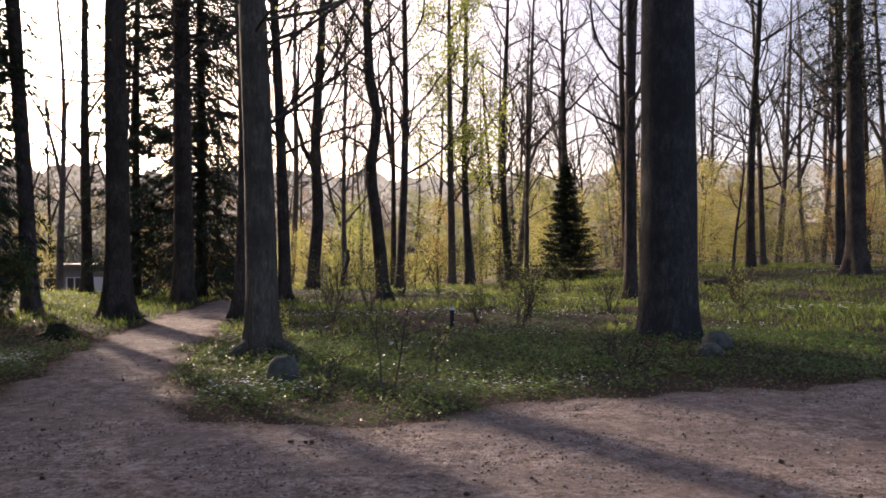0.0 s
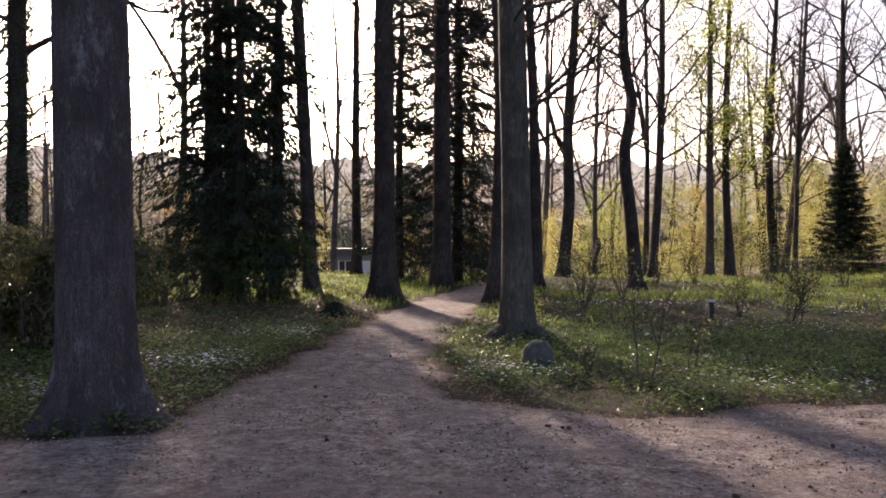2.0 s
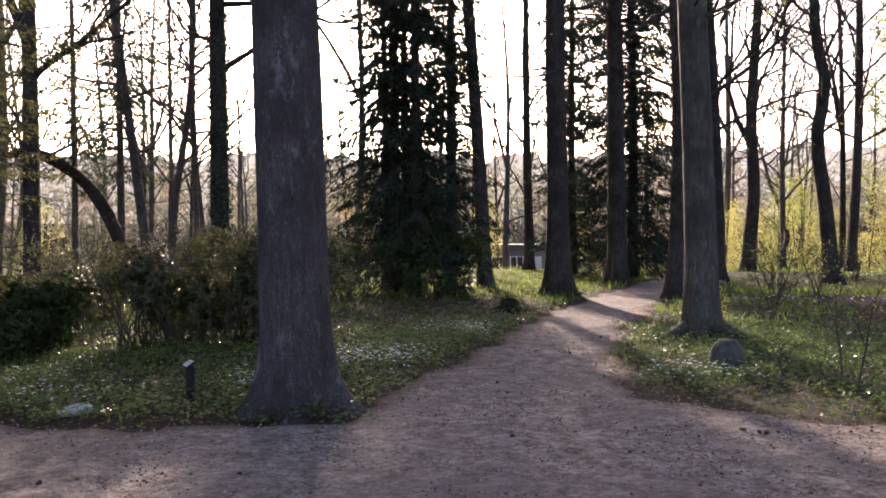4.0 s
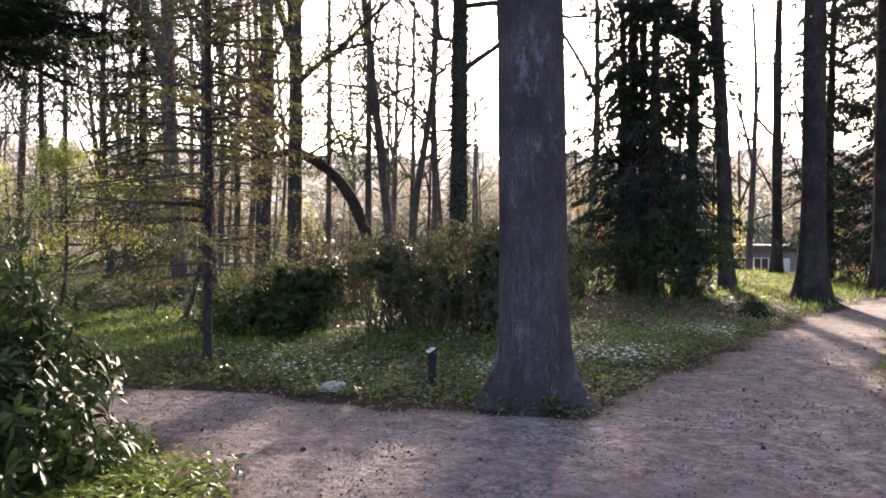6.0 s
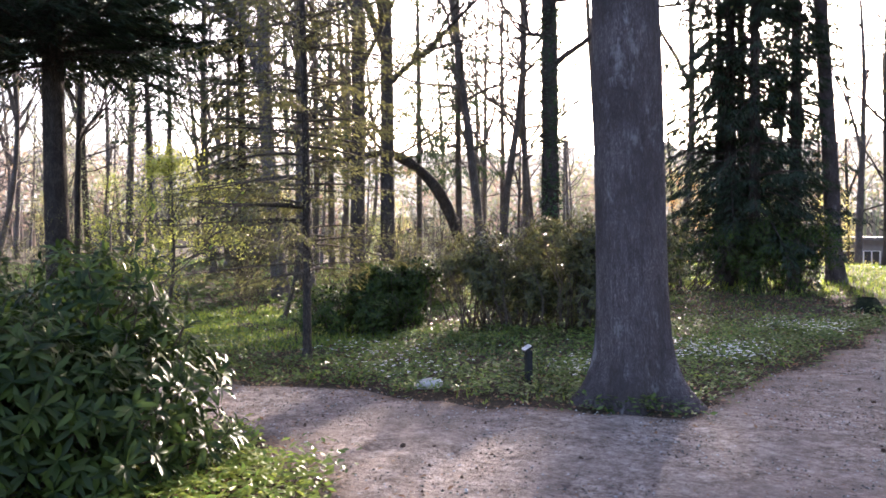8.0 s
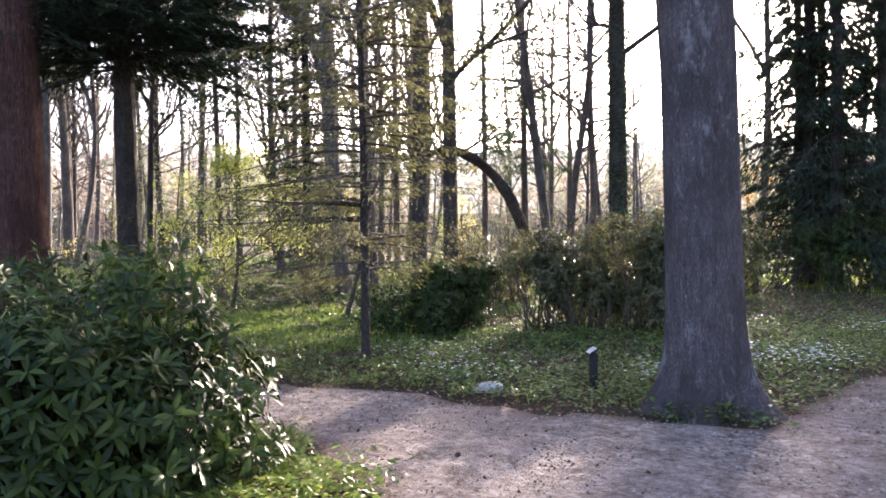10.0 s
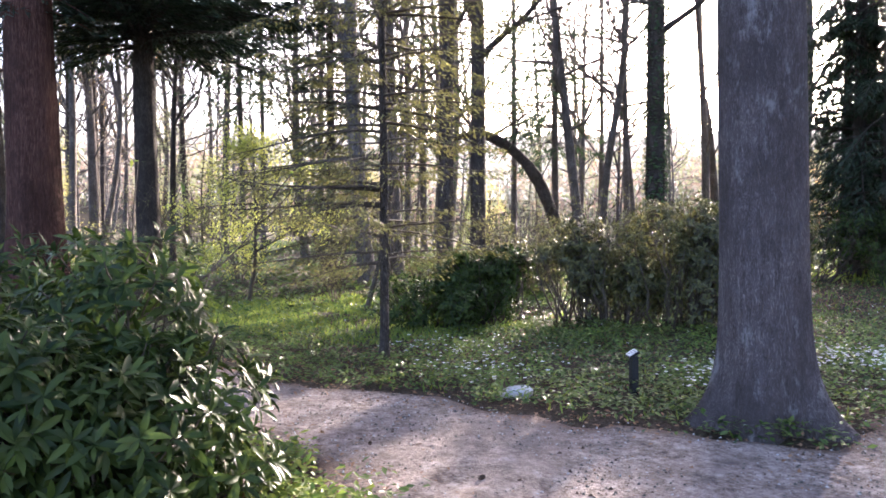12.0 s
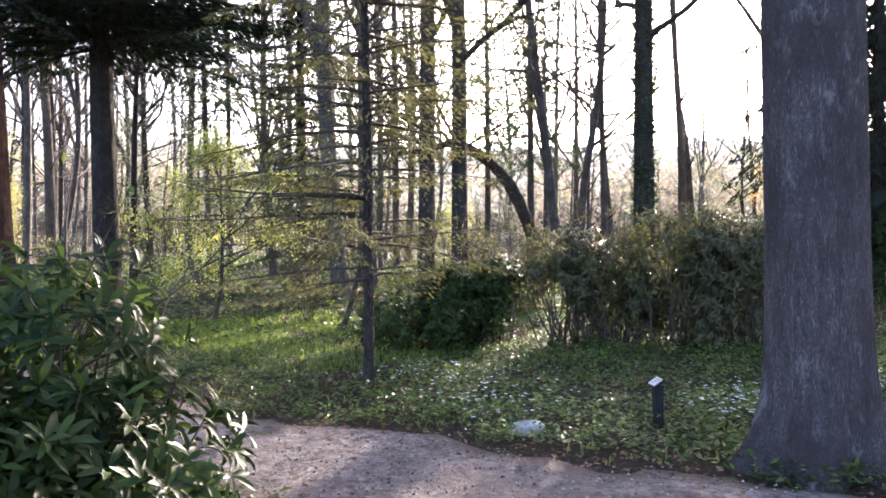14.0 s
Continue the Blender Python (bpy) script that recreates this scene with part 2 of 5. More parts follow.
# ---- geometry helpers ----
class Geo:
    """Gathers points and faces of one mesh."""

    def __init__(self):
        self.v, self.f, self.n = [], [], 0

    def add(self, verts, faces):
        self.v.append(np.asarray(verts, float))
        self.f.extend((np.asarray(faces) + self.n).tolist())
        self.n += len(verts)

    def tube(self, pts, radii, sides=6, cap=True):
        pts, radii = np.asarray(pts, float), np.asarray(radii, float)
        k = len(pts)
        way = np.gradient(pts, axis=0)
        way /= np.linalg.norm(way, axis=1)[:, None] + 1e-9
        ref = np.where(np.abs(way[:, 2:3]) > 0.9, [[1.0, 0, 0]], [[0, 0, 1.0]])
        a = np.cross(way, ref)
        a /= np.linalg.norm(a, axis=1)[:, None] + 1e-9
        b = np.cross(way, a)
        ang = np.linspace(0, 2 * np.pi, sides, endpoint=False)
        ring = a[:, None] * np.cos(ang)[None, :, None] + b[:, None] * np.sin(ang)[None, :, None]
        verts = (pts[:, None] + ring * radii[:, None, None]).reshape(-1, 3)
        i, j = np.meshgrid(np.arange(k - 1), np.arange(sides), indexing="ij")
        i, j = i.ravel(), j.ravel()
        jn = (j + 1) % sides
        faces = np.stack([i * sides + j, i * sides + jn, (i + 1) * sides + jn, (i + 1) * sides + j], 1)
        self.add(verts, faces)

    def cards(self, base, way, flat, length, width, fold=0.12):
        """Pointed leaves: from each base along way, lying across flat."""
        base, way, flat = (np.asarray(q, float) for q in (base, way, flat))
        way = way / (np.linalg.norm(way, axis=1)[:, None] + 1e-9)
        side = np.cross(way, flat)
        side /= np.linalg.norm(side, axis=1)[:, None] + 1e-9
        up = np.cross(side, way)
        length, width = np.broadcast_to(length, len(base))[:, None], np.broadcast_to(width, len(base))[:, None]
        mid = base + way * length * 0.5 + up * width * fold
        v = np.stack([base, mid + side * width / 2, base + way * length, mid - side * width / 2], 1).reshape(-1, 3)
        q = np.arange(len(base))[:, None] * 4
        self.add(v, np.concatenate([q, q + 1, q + 2, q + 3], 1))

    def mesh(self, name, mat, smooth=True):
        me = bpy.data.meshes.new(name)
        me.from_pydata(np.concatenate(self.v).tolist() if self.v else [], [], self.f)
        me.materials.append(mat)
        if smooth:
            me.polygons.foreach_set("use_smooth", np.ones(len(me.polygons), bool))
        me.update()
        return me


def part(name, geo, mat, parent=None, label="", smooth=True):
    """One mesh object out of gathered geometry or a bmesh, under its parent."""
    if isinstance(geo, Geo):
        me = geo.mesh(name, mat, smooth)
    else:
        me = bpy.data.meshes.new(name)
        geo.to_mesh(me)
        geo.free()
        me.materials.append(mat)
    ob = new(name, me)
    ob.parent = parent
    return tagged(ob, label)


def thing(name, x, y, z, label, category, group="", turn=0.0):
    ob = new(name)
    ob.matrix_basis = pose(x, y, z, 0, 0, turn)
    ob.empty_display_size = 0.2
    return tagged(ob, label, category, group)


def step(a, b, v):
    t = np.clip((np.asarray(v, float) - a) / (b - a), 0, 1)
    return t * t * (3 - 2 * t)


def unit(rng, n):
    v = rng.normal(size=(n, 3))
    return v / np.linalg.norm(v, axis=1)[:, None]


def box(bm, sx, sy, sz, at=(0, 0, 0), turn=(0, 0, 0), bevel=0.0):
    made = bmesh.ops.create_cube(bm, size=1.0)["verts"]
    bmesh.ops.scale(bm, vec=(sx, sy, sz), verts=made)
    if bevel:
        edges = list({e for v in made for e in v.link_edges})
        made = list({v for f in bmesh.ops.bevel(bm, geom=edges, offset=bevel, segments=2, affect="EDGES")["faces"] for v in f.verts} | {v for v in made if v.is_valid})
    bmesh.ops.transform(bm, matrix=pose(*at, *turn), verts=made)
    return bm


def blotches(x, y, size, seed=0.0):
    """Soft random patches from 0 to 1, about size metres across."""
    x, y = np.asarray(x, float) / size + 37.1 * seed, np.asarray(y, float) / size - 11.7 * seed
    i, j = np.floor(x), np.floor(y)
    u, v = x - i, y - j
    u, v = u * u * (3 - 2 * u), v * v * (3 - 2 * v)

    def corner(a, b):
        h = np.sin(a * 127.1 + b * 311.7 + seed * 17.3) * 43758.5453
        return h - np.floor(h)
    return (corner(i, j) * (1 - u) + corner(i + 1, j) * u) * (1 - v) + (corner(i, j + 1) * (1 - u) + corner(i + 1, j + 1) * u) * v


# ---- the lie of the land ----
def land(x, y):
    """Height of the ground: flat round the paths, rising a little on one side, falling to the lake beyond."""
    x, y = np.asarray(x, float), np.asarray(y, float)
    d = np.hypot(x, y)
    az = np.degrees(np.arctan2(-x, y))
    rise = 0.8 * step(26, 44, d) * step(-12, -24, az)
    fall = -2.6 * step(36, 66, d) * step(-14, -2, az) * step(64, 50, az)
    soft = 0.05 * np.sin(x * 0.55 + 1.3) * np.sin(y * 0.43 + 0.4) * step(6, 13, d)
    mound = 0.04 * np.exp(-((x + 1.2) ** 2 + (y - 12.2) ** 2) / 2.2) + 0.14 * np.exp(-((x - 5.1) ** 2 + (y - 12.7) ** 2) / 1.6)
    far = 9.0 * step(135, 240, d) * step(-75, -40, az) * step(95, 70, az)
    return rise + fall + soft + mound + far


RIM = [(-4.2, 34), (-3.7, 26.4), (-3.25, 21.6), (-2.97, 16.5), (-2.69, 12.5), (-2.19, 9.6), (-1.6, 7.8), (-0.8, 7.25), (0.3, 7.25),
       (0.9, 7.75), (2.2, 8.3), (3.6, 8.6), (4.8, 8.5), (6.2, 8.8), (12, 9.8), (26, 12), (26, 6), (12, 3.6), (6, 1), (4, -4), (-1, -5.5),
       (-2.6, -2.5), (-3.2, 0.6), (-4.05, 2.35), (-5.0, 2.8), (-6.3, 2.75), (-8, 2.4), (-10.3, 1.7), (-14, 0.2), (-22, -3), (-22, -0.6), (-14, 2.2),
       (-10.5, 3.1), (-8.3, 3.6), (-7.6, 4.05), (-6.9, 4.35), (-6, 4.63), (-5, 5.12), (-4.6, 5.4), (-4.3, 5.35), (-3.7, 5.75), (-3.75, 6.5), (-4.15, 7.1),
       (-4.1, 7.8), (-3.95, 8.85), (-4.34, 11.4), (-4.8, 14.8), (-5.05, 18.2), (-5.0, 21.5), (-4.75, 25), (-5.5, 34)]


def rim_distance(x, y):
    """How far a place lies inside (above 0) or outside (under 0) the trodden paths."""
    x, y = np.asarray(x, float), np.asarray(y, float)
    best, inside = np.full(x.shape, 1e9), np.zeros(x.shape, bool)
    for (ax, ay), (bx, by) in zip(RIM, RIM[1:] + RIM[:1]):
        t = np.clip(((x - ax) * (bx - ax) + (y - ay) * (by - ay)) / ((bx - ax) ** 2 + (by - ay) ** 2), 0, 1)
        best = np.minimum(best, np.hypot(x - ax - t * (bx - ax), y - ay - t * (by - ay)))
        crosses = (ay > y) != (by > y)
        inside ^= crosses & (x < (bx - ax) * (y - ay) / ((by - ay) if by != ay else 1e-9) + ax)
    wob = 0.14 * np.sin(x * 2.1 + y * 1.3) * np.sin(y * 2.7 - x * 0.9) + 0.06 * np.sin(x * 6.3 + 2 * np.sin(y * 5.1))
    return np.where(inside, best, -best) + wob


def bare_earth(x, y):
    """The shaded strip of naked soil in front of the dark spruces, from 0 to 1."""
    return 0.95 * np.exp(-((x + 7.1) / 1.7) ** 4 - ((y - 13.6) / 2.0) ** 4)


def sheet(name, xs, ys, lift, mat, keep=None):
    gx, gy = np.meshgrid(xs, ys, indexing="ij")
    gz = land(gx, gy)
    dist = rim_distance(gx, gy)
    gz = gz + lift(gx, gy, dist)
    verts = np.stack([gx, gy, gz], -1).reshape(-1, 3)
    i, j = np.meshgrid(np.arange(len(xs) - 1), np.arange(len(ys) - 1), indexing="ij")
    if keep:
        ok = keep(dist)
        ok = ok[:-1, :-1] | ok[1:, :-1] | ok[:-1, 1:] | ok[1:, 1:]
        i, j = i[ok], j[ok]
    i, j, w = i.ravel(), j.ravel(), len(ys)
    faces = np.stack([i * w + j, (i + 1) * w + j, (i + 1) * w + j + 1, i * w + j + 1], 1)
    used, faces = np.unique(faces, return_inverse=True)
    me = bpy.data.meshes.new(name)
    me.from_pydata(verts[used].tolist(), [], faces.reshape(-1, 4).tolist())
    me.materials.append(mat)
    me.polygons.foreach_set("use_smooth", np.ones(len(me.polygons), bool))
    at = me.attributes.new("bare", "FLOAT", "POINT")
    d = dist.reshape(-1)[used]
    at.data.foreach_set("value", np.maximum(np.exp(-np.abs(d) / 0.22), bare_earth(verts[used, 0], verts[used, 1])).astype(np.float32))
    return tagged(new(name, me), kind="structure")


near = np.arange(-24, 24.01, 0.25)
out = 24 * np.geomspace(1.03, 75, 34)
tagged(sheet("ground", np.concatenate([-out[::-1], near, out]), np.concatenate([-out[::-1] + 12, near + 12, out + 12]),
             lambda x, y, d: (0.09 * (blotches(x, y, 0.9, 3) - 0.4) + 0.05 * (blotches(x, y, 0.45, 4) - 0.5)) * step(0.0, -0.8, d) - 0.03 * step(-0.1, 0.2, d), GROUND),
       "mossy woodland floor with grass, earth and old leaves", "ground")
tagged(sheet("path", np.arange(-16, 15.01, 0.07), np.arange(-5.5, 34.01, 0.07),
             lambda x, y, d: np.where(d > 0, 0.012 * step(0.0, 0.3, d), -0.05) + 0.018 * (blotches(x, y, 0.5, 1) - 0.5) + 0.016 * (blotches(x, y, 0.2, 2) - 0.5),
             PATH_MAT, lambda d: d > 0), "greyish trodden gravel path with earth along its rim", "path")


# ---- trees ----
def spine(height, lean, bends, rng, wander, steps=30):
    """The trunk's middle line, from a little under the ground."""
    z = np.concatenate([[-0.25], np.linspace(0, 1, steps) ** 1.25 * height])
    x, y = z * lean[0], z * lean[1]
    for bz, bx, by, *wide in bends:
        w = np.exp(-((z - bz) / (wide[0] if wide else 0.16 * height)) ** 2)
        x, y = x + bx * w, y + by * w
    k = rng.normal(0, 1, (3, 2))
    s = np.clip(z / height, 0, 1)
    for q in range(3):
        x = x + wander * k[q, 0] * np.sin((q + 1) * 2.1 * s) / (q + 1)
        y = y + wander * k[q, 1] * np.sin((q + 1) * 2.1 * s) / (q + 1)
    return np.stack([x, y, z], 1)


def trunk_mesh(line, diam, rng, sides=20, flare=0.7, flare_h=0.45, top=0.12, rough=0.03, fine=False):
    """A tapered trunk whose foot spreads into roots."""
    geo = Geo()
    if fine:
        z = np.concatenate([np.linspace(-0.25, 1.6, 34), np.linspace(1.7, line[-1, 2], 44)])
    else:
        z = np.concatenate([np.linspace(-0.2, 1.0, 7), np.linspace(1.5, line[-1, 2], 22)])
    z = np.unique(np.minimum(z, line[-1, 2]))
    cx, cy = np.interp(z, line[:, 2], line[:, 0]), np.interp(z, line[:, 2], line[:, 1])
    s = np.clip(z / line[-1, 2], 0, 1)
    rad = diam / 2 * (top + (1 - top) * (1 - s) ** 0.8)
    ang = np.linspace(0, 2 * np.pi, sides, endpoint=False)
    ph = rng.uniform(0, 6.28, 4)
    lobes = 0.55 + 0.45 * np.sin(5 * ang + ph[0]) + 0.25 * np.sin(3 * ang + ph[1])
    r = rad[:, None] * (1 + flare * np.exp(-np.maximum(z, 0) / flare_h)[:, None] * lobes[None] +
                        rough * np.sin(7 * ang + ph[2])[None] + rough * np.sin(3 * ang[None] + ph[3] + 1.1 * z[:, None])
                        + 0.6 * rough * np.sin(2 * ang[None] + 2.3 * z[:, None] + ph[0]))
    v = np.stack([cx[:, None] + r * np.cos(ang), cy[:, None] + r * np.sin(ang), np.repeat(z[:, None], sides, 1)], -1).reshape(-1, 3)
    i, j = np.meshgrid(np.arange(len(z) - 1), np.arange(sides), indexing="ij")
    i, j = i.ravel(), j.ravel()
    jn = (j + 1) % sides
    geo.add(v, np.stack([i * sides + j, i * sides + jn, (i + 1) * sides + jn, (i + 1) * sides + j], 1))
    return geo


def limb(geo, rng, p, way, length, radius, depth, tips, up=0.12, wander=0.2, kids=4, owner=None, bark=None):
    """One limb with its twigs; the limb itself is a part of its own where an owner is given."""
    n = (3, 4, 5)[depth]
    pts, d = [np.asarray(p, float)], np.asarray(way, float)
    for _ in range(n):
        d = d + rng.normal(0, wander, 3) + (0, 0, up)
        d /= np.linalg.norm(d)
        pts.append(pts[-1] + d * length / n)
    radii = np.linspace(radius, radius * 0.3, n + 1)
    if owner:
        own = Geo()
        own.tube(pts, radii, 7)
        part("limb", own, bark, owner)
    else:
        geo.tube(pts, radii, 4 if radius > 0.03 else 3)
    if depth < 2:
        tips.extend((q, d) for q in pts[1:])
    if depth:
        for _ in range(kids):
            t = rng.uniform(0.25, 1.0) * n
            a = int(min(t, n - 1))
            q = pts[a] + (pts[a + 1] - pts[a]) * (t - a)
            w = (pts[a + 1] - pts[a]) / np.linalg.norm(pts[a + 1] - pts[a]) + unit(rng, 1)[0] * 0.85
            limb(geo, rng, q, w / np.linalg.norm(w), length * rng.uniform(0.4, 0.65), max(0.007, np.interp(t, range(n + 1), radii) * 0.62), depth - 1, tips, up, wander, kids)


def leaves(geo, rng, tips, count, size, spread):
    if not count or not tips:
        return
    pick = rng.integers(0, len(tips), count)
    base = np.array([tips[k][0] for k in pick]) + rng.normal(0, spread, (count, 3))
    flat = unit(rng, count) * 0.7 + (0, 0, 0.8)
    geo.cards(base, unit(rng, count), flat, size * rng.uniform(0.6, 1.3, count), size * 0.6)


def broadleaf(name, x, y, diam, height, label, bark, leaf, seed, lean=(0, 0), bends=(), start=0.2, limbs=26, depth=2, reach=0.25, kids=6,
              count=1500, size=0.07, spread=0.3, flare=0.6, flare_h=0.4, sides=18, fork=(), wander=0.25, up=0.12, steep=0.25, thick=0.055, pieces=True, rough=0.03, group="", fine=False, top=0.12, low=(), lift=0.3):
    """A broadleaved tree: trunk, limbs with twigs, and thin spring leaves."""
    rng = np.random.default_rng(seed)
    ob = thing(name, x, y, float(land(x, y)), label, "tree", group)
    line = spine(height, lean, bends, rng, wander)
    part("trunk", trunk_mesh(line, diam, rng, sides, flare, flare_h, top, rough, fine), bark, ob)
    wood, tips = Geo(), []

    def point(z):
        return np.array([np.interp(z, line[:, 2], line[:, 0]), np.interp(z, line[:, 2], line[:, 1]), z])
    for k in range(limbs):
        s = start + (1 - start) * (k + rng.uniform(0, 1)) / limbs
        a = k * 2.4 + rng.uniform(-0.5, 0.5)
        e = steep * (1 if lift == 0 else 0.6) + lift + (0.55 if lift == 0 else 0.3) * s + rng.normal(0, 0.2)
        way = np.array([math.cos(a) * math.cos(e), math.sin(a) * math.cos(e), math.sin(e)])
        r = diam / 2 * (0.12 + 0.88 * (1 - s) ** 0.8)
        limb(wood, rng, point(s * height * 0.99), way, height * reach * (1.15 - 0.75 * s) * rng.uniform(0.7, 1.2), min(0.5 * r, thick * rng.uniform(0.5, 1.1)) + 0.006, depth, tips, up, 0.22, kids, ob if pieces else None, bark)
    for z, a, e, length, r in tuple(fork) + tuple(low):
        a, e = radians(a), radians(e)
        limb(wood, rng, point(z), (math.cos(a) * math.cos(e), math.sin(a) * math.cos(e), math.sin(e)), length, r, depth, tips, up, 0.12, kids, ob, bark)
    tagged(part("branchwork", wood, bark if diam > 0.12 else BARK_TWIG, ob), kind="stuff")
    if count:
        crown = Geo()
        leaves(crown, rng, tips, count, size, spread)
        tagged(part("crown", crown, leaf, ob, smooth=False), kind="stuff")
    return ob


def conifer(name, x, y, diam, height, label, bark, needle, seed, start=0.05, length=0.22, whorl=0.42, arms=6, droop=0.25, tufts=26, size=0.2, width=0.045,
            lean=(0, 0), flare=0.5, flare_h=0.35, sides=14, shape=0.85, hang=0.35, gaps=0.12, group="", fine=False, rise=0.1, top=0.06, arm=1.0):
    """A needle tree: straight trunk, whorls of arms and sprays of needles."""
    rng = np.random.default_rng(seed)
    ob = thing(name, x, y, float(land(x, y)), label, "tree", group)
    line = spine(height, lean, (), rng, 0.06)
    part("trunk", trunk_mesh(line, diam, rng, sides, flare, flare_h, top, 0.02, fine), bark, ob)
    wood, spray = Geo(), Geo()
    z = start * height
    base, way, flat, sizes = [], [], [], []
    while z < height * 0.985:
        s = z / height
        reach = max(0.12, height * length * ((1 - s) / (1 - start)) ** shape)
        turn = rng.uniform(0, 6.28)
        for k in range(arms):
            if rng.uniform() < gaps:
                continue
            a = turn + k * 6.283 / arms + rng.normal(0, 0.2)
            L = reach * rng.uniform(0.4, 1.15)
            n = 5
            u = np.linspace(0, 1, n + 1)
            out_way = np.array([math.cos(a), math.sin(a), 0])
            start_p = np.array([np.interp(z, line[:, 2], line[:, 0]), np.interp(z, line[:, 2], line[:, 1]), z + rng.uniform(-0.6, 0.6) * whorl])
            sag, tip_rise = droop * rng.uniform(0.4, 1.5), rise * rng.uniform(-0.5, 2.0)
            pts = start_p + out_way * (u * L)[:, None] + np.array([0, 0, 1]) * (tip_rise * u * L - sag * L * u ** 2 + 0.1 * L * u ** 4)[:, None]
            wood.tube(pts, np.linspace((0.012 + 0.012 * L) * arm, 0.004 * arm, n + 1), 3)
            m = max(3, int(tufts * L / 2.0))
            t = rng.uniform(0.12, 1.0, m) ** 0.8
            q = np.stack([np.interp(t, u, pts[:, c]) for c in range(3)], 1)
            side = np.array([-out_way[1], out_way[0], 0]) * rng.choice([-1, 1], m)[:, None]
            spread = (rng.uniform(0.0, 0.34, m) * L * (1.1 - t))[:, None]
            base.append(q + side * spread * 0.75 - np.array([0, 0, 1]) * spread * hang + rng.normal(0, 0.02, (m, 3)))
            way.append(out_way * 0.75 + side * rng.uniform(0.3, 1.0, m)[:, None] + np.array([0, 0, 1]) * (rng.normal(-hang, 0.22, m))[:, None])
            flat.append(rng.normal(0, 0.45, (m, 3)) + (0, 0, 1))
            sizes.append(size * rng.uniform(0.55, 1.35, m))
        z += whorl * rng.uniform(0.7, 1.3) * (0.55 + 0.45 * (1 - s))
    tagged(part("branchwork", wood, bark if diam > 0.12 else BARK_TWIG, ob), kind="stuff")
    spray.cards(np.concatenate(base), np.concatenate(way), np.concatenate(flat), np.concatenate(sizes), width, 0.2)
    tagged(part("crown", spray, needle, ob, smooth=False), kind="stuff")
    return ob


def roots(ob, radius, count, reach, bark, seed, first=0.0):
    """Surface roots that run out from a trunk's foot and sink into the soil."""
    rng = np.random.default_rng(seed)
    for k in range(count):
        a = first + k * 6.283 / count + rng.normal(0, 0.22)
        length, n = reach * rng.uniform(0.6, 1.25), 9
        u = np.linspace(0, 1, n)
        bend = rng.normal(0, 0.35)
        ang = a + bend * u ** 1.5
        r = radius * 0.72 + length * u
        own = Geo()
        own.tube(np.stack([r * np.cos(ang), r * np.sin(ang), 0.17 * radius / 0.3 * (1 - u) ** 2.2 - 0.05 * u + 0.012 * np.sin(u * 11 + k)], 1),
                 radius * np.linspace(0.34, 0.07, n) * rng.uniform(0.7, 1.1), 9)
        part("root", own, bark, ob)


# ---- the large trees round the fork of the paths ----
sun_tree = broadleaf("large_tree", -4.33, 5.98, 0.645, 24, "thick grey-brown trunk with lichen flecks and spreading roots", BARK_GREY, LEAF_SPRING, 11,
          lean=(-0.018, -0.016), start=0.42, limbs=24, count=2600, flare=0.88, flare_h=0.24, sides=56, rough=0.014, fine=True, wander=0.05, top=0.3)
fork_tree = broadleaf("large_tree", -1.47, 12.25, 0.48, 22, "grey mossy trunk with old branch scars, a boulder at its foot", BARK_STREAK, LEAF_SPRING, 12,
          lean=(-0.045, -0.004), start=0.28, limbs=22, count=5200, size=0.08, thick=0.03, flare=0.75, flare_h=0.4, sides=40, rough=0.02, fine=True, wander=0.12, top=0.3, steep=0.0,
          low=((4.7, -15, 12, 4.2, 0.03), (5.1, 25, 8, 5.0, 0.035), (4.9, -75, 0, 3.0, 0.025), (5.3, 195, 10, 3.0, 0.03), (5.6, -40, 5, 4.0, 0.03)))
broadleaf("large_tree", 5.13, 12.8, 0.96, 25, "massive smooth grey trunk with boulders and twigs at its foot", BARK_BEECH, LEAF_SPRING, 13,
          lean=(-0.012, 0), start=0.3, limbs=24, count=4200, flare=0.3, flare_h=0.4, sides=48, rough=0.012, fine=True, wander=0.05, top=0.35)
gate_tree = conifer("tall_conifer", -6.02, 20.6, 0.60, 26, "straight dark trunk with flared foot beside the path", BARK_DARK, NEEDLE, 14, start=0.34, length=0.13, flare=0.9, flare_h=0.6, sides=32, fine=True, top=0.3)
conifer("tall_conifer", -5.36, 24.9, 0.60, 26, "straight dark trunk with wide foot, half wrapped in dark spruce boughs", BARK_DARK, NEEDLE, 15, start=0.3, length=0.13, flare=0.85, flare_h=0.6, sides=32, fine=True, top=0.3)
conifer("spruce", -5.7, 29.2, 0.42, 22, "dense black-green spruce with boughs down to the ground", BARK_DARK, NEEDLE, 16, start=0.03, length=0.13, arms=8, whorl=0.28, tufts=140, size=0.2, width=0.04, shape=0.35, gaps=0.25, droop=0.45, hang=0.9)
conifer("spruce", -8.4, 31.0, 0.36, 20, "dense black-green spruce with boughs down to the ground", BARK_DARK, NEEDLE, 17, start=0.05, length=0.1, arms=7, whorl=0.28, tufts=140, size=0.2, width=0.04, shape=0.35, gaps=0.25, droop=0.45, hang=0.9)
broadleaf("dark_tree", -3.0, 20.3, 0.36, 20, "slim black-brown trunk with reddish spreading foot by the path", BARK_DARK, LEAF_SPRING, 18, lean=(-0.006, 0), start=0.22, count=900, flare=1.0, flare_h=0.4)
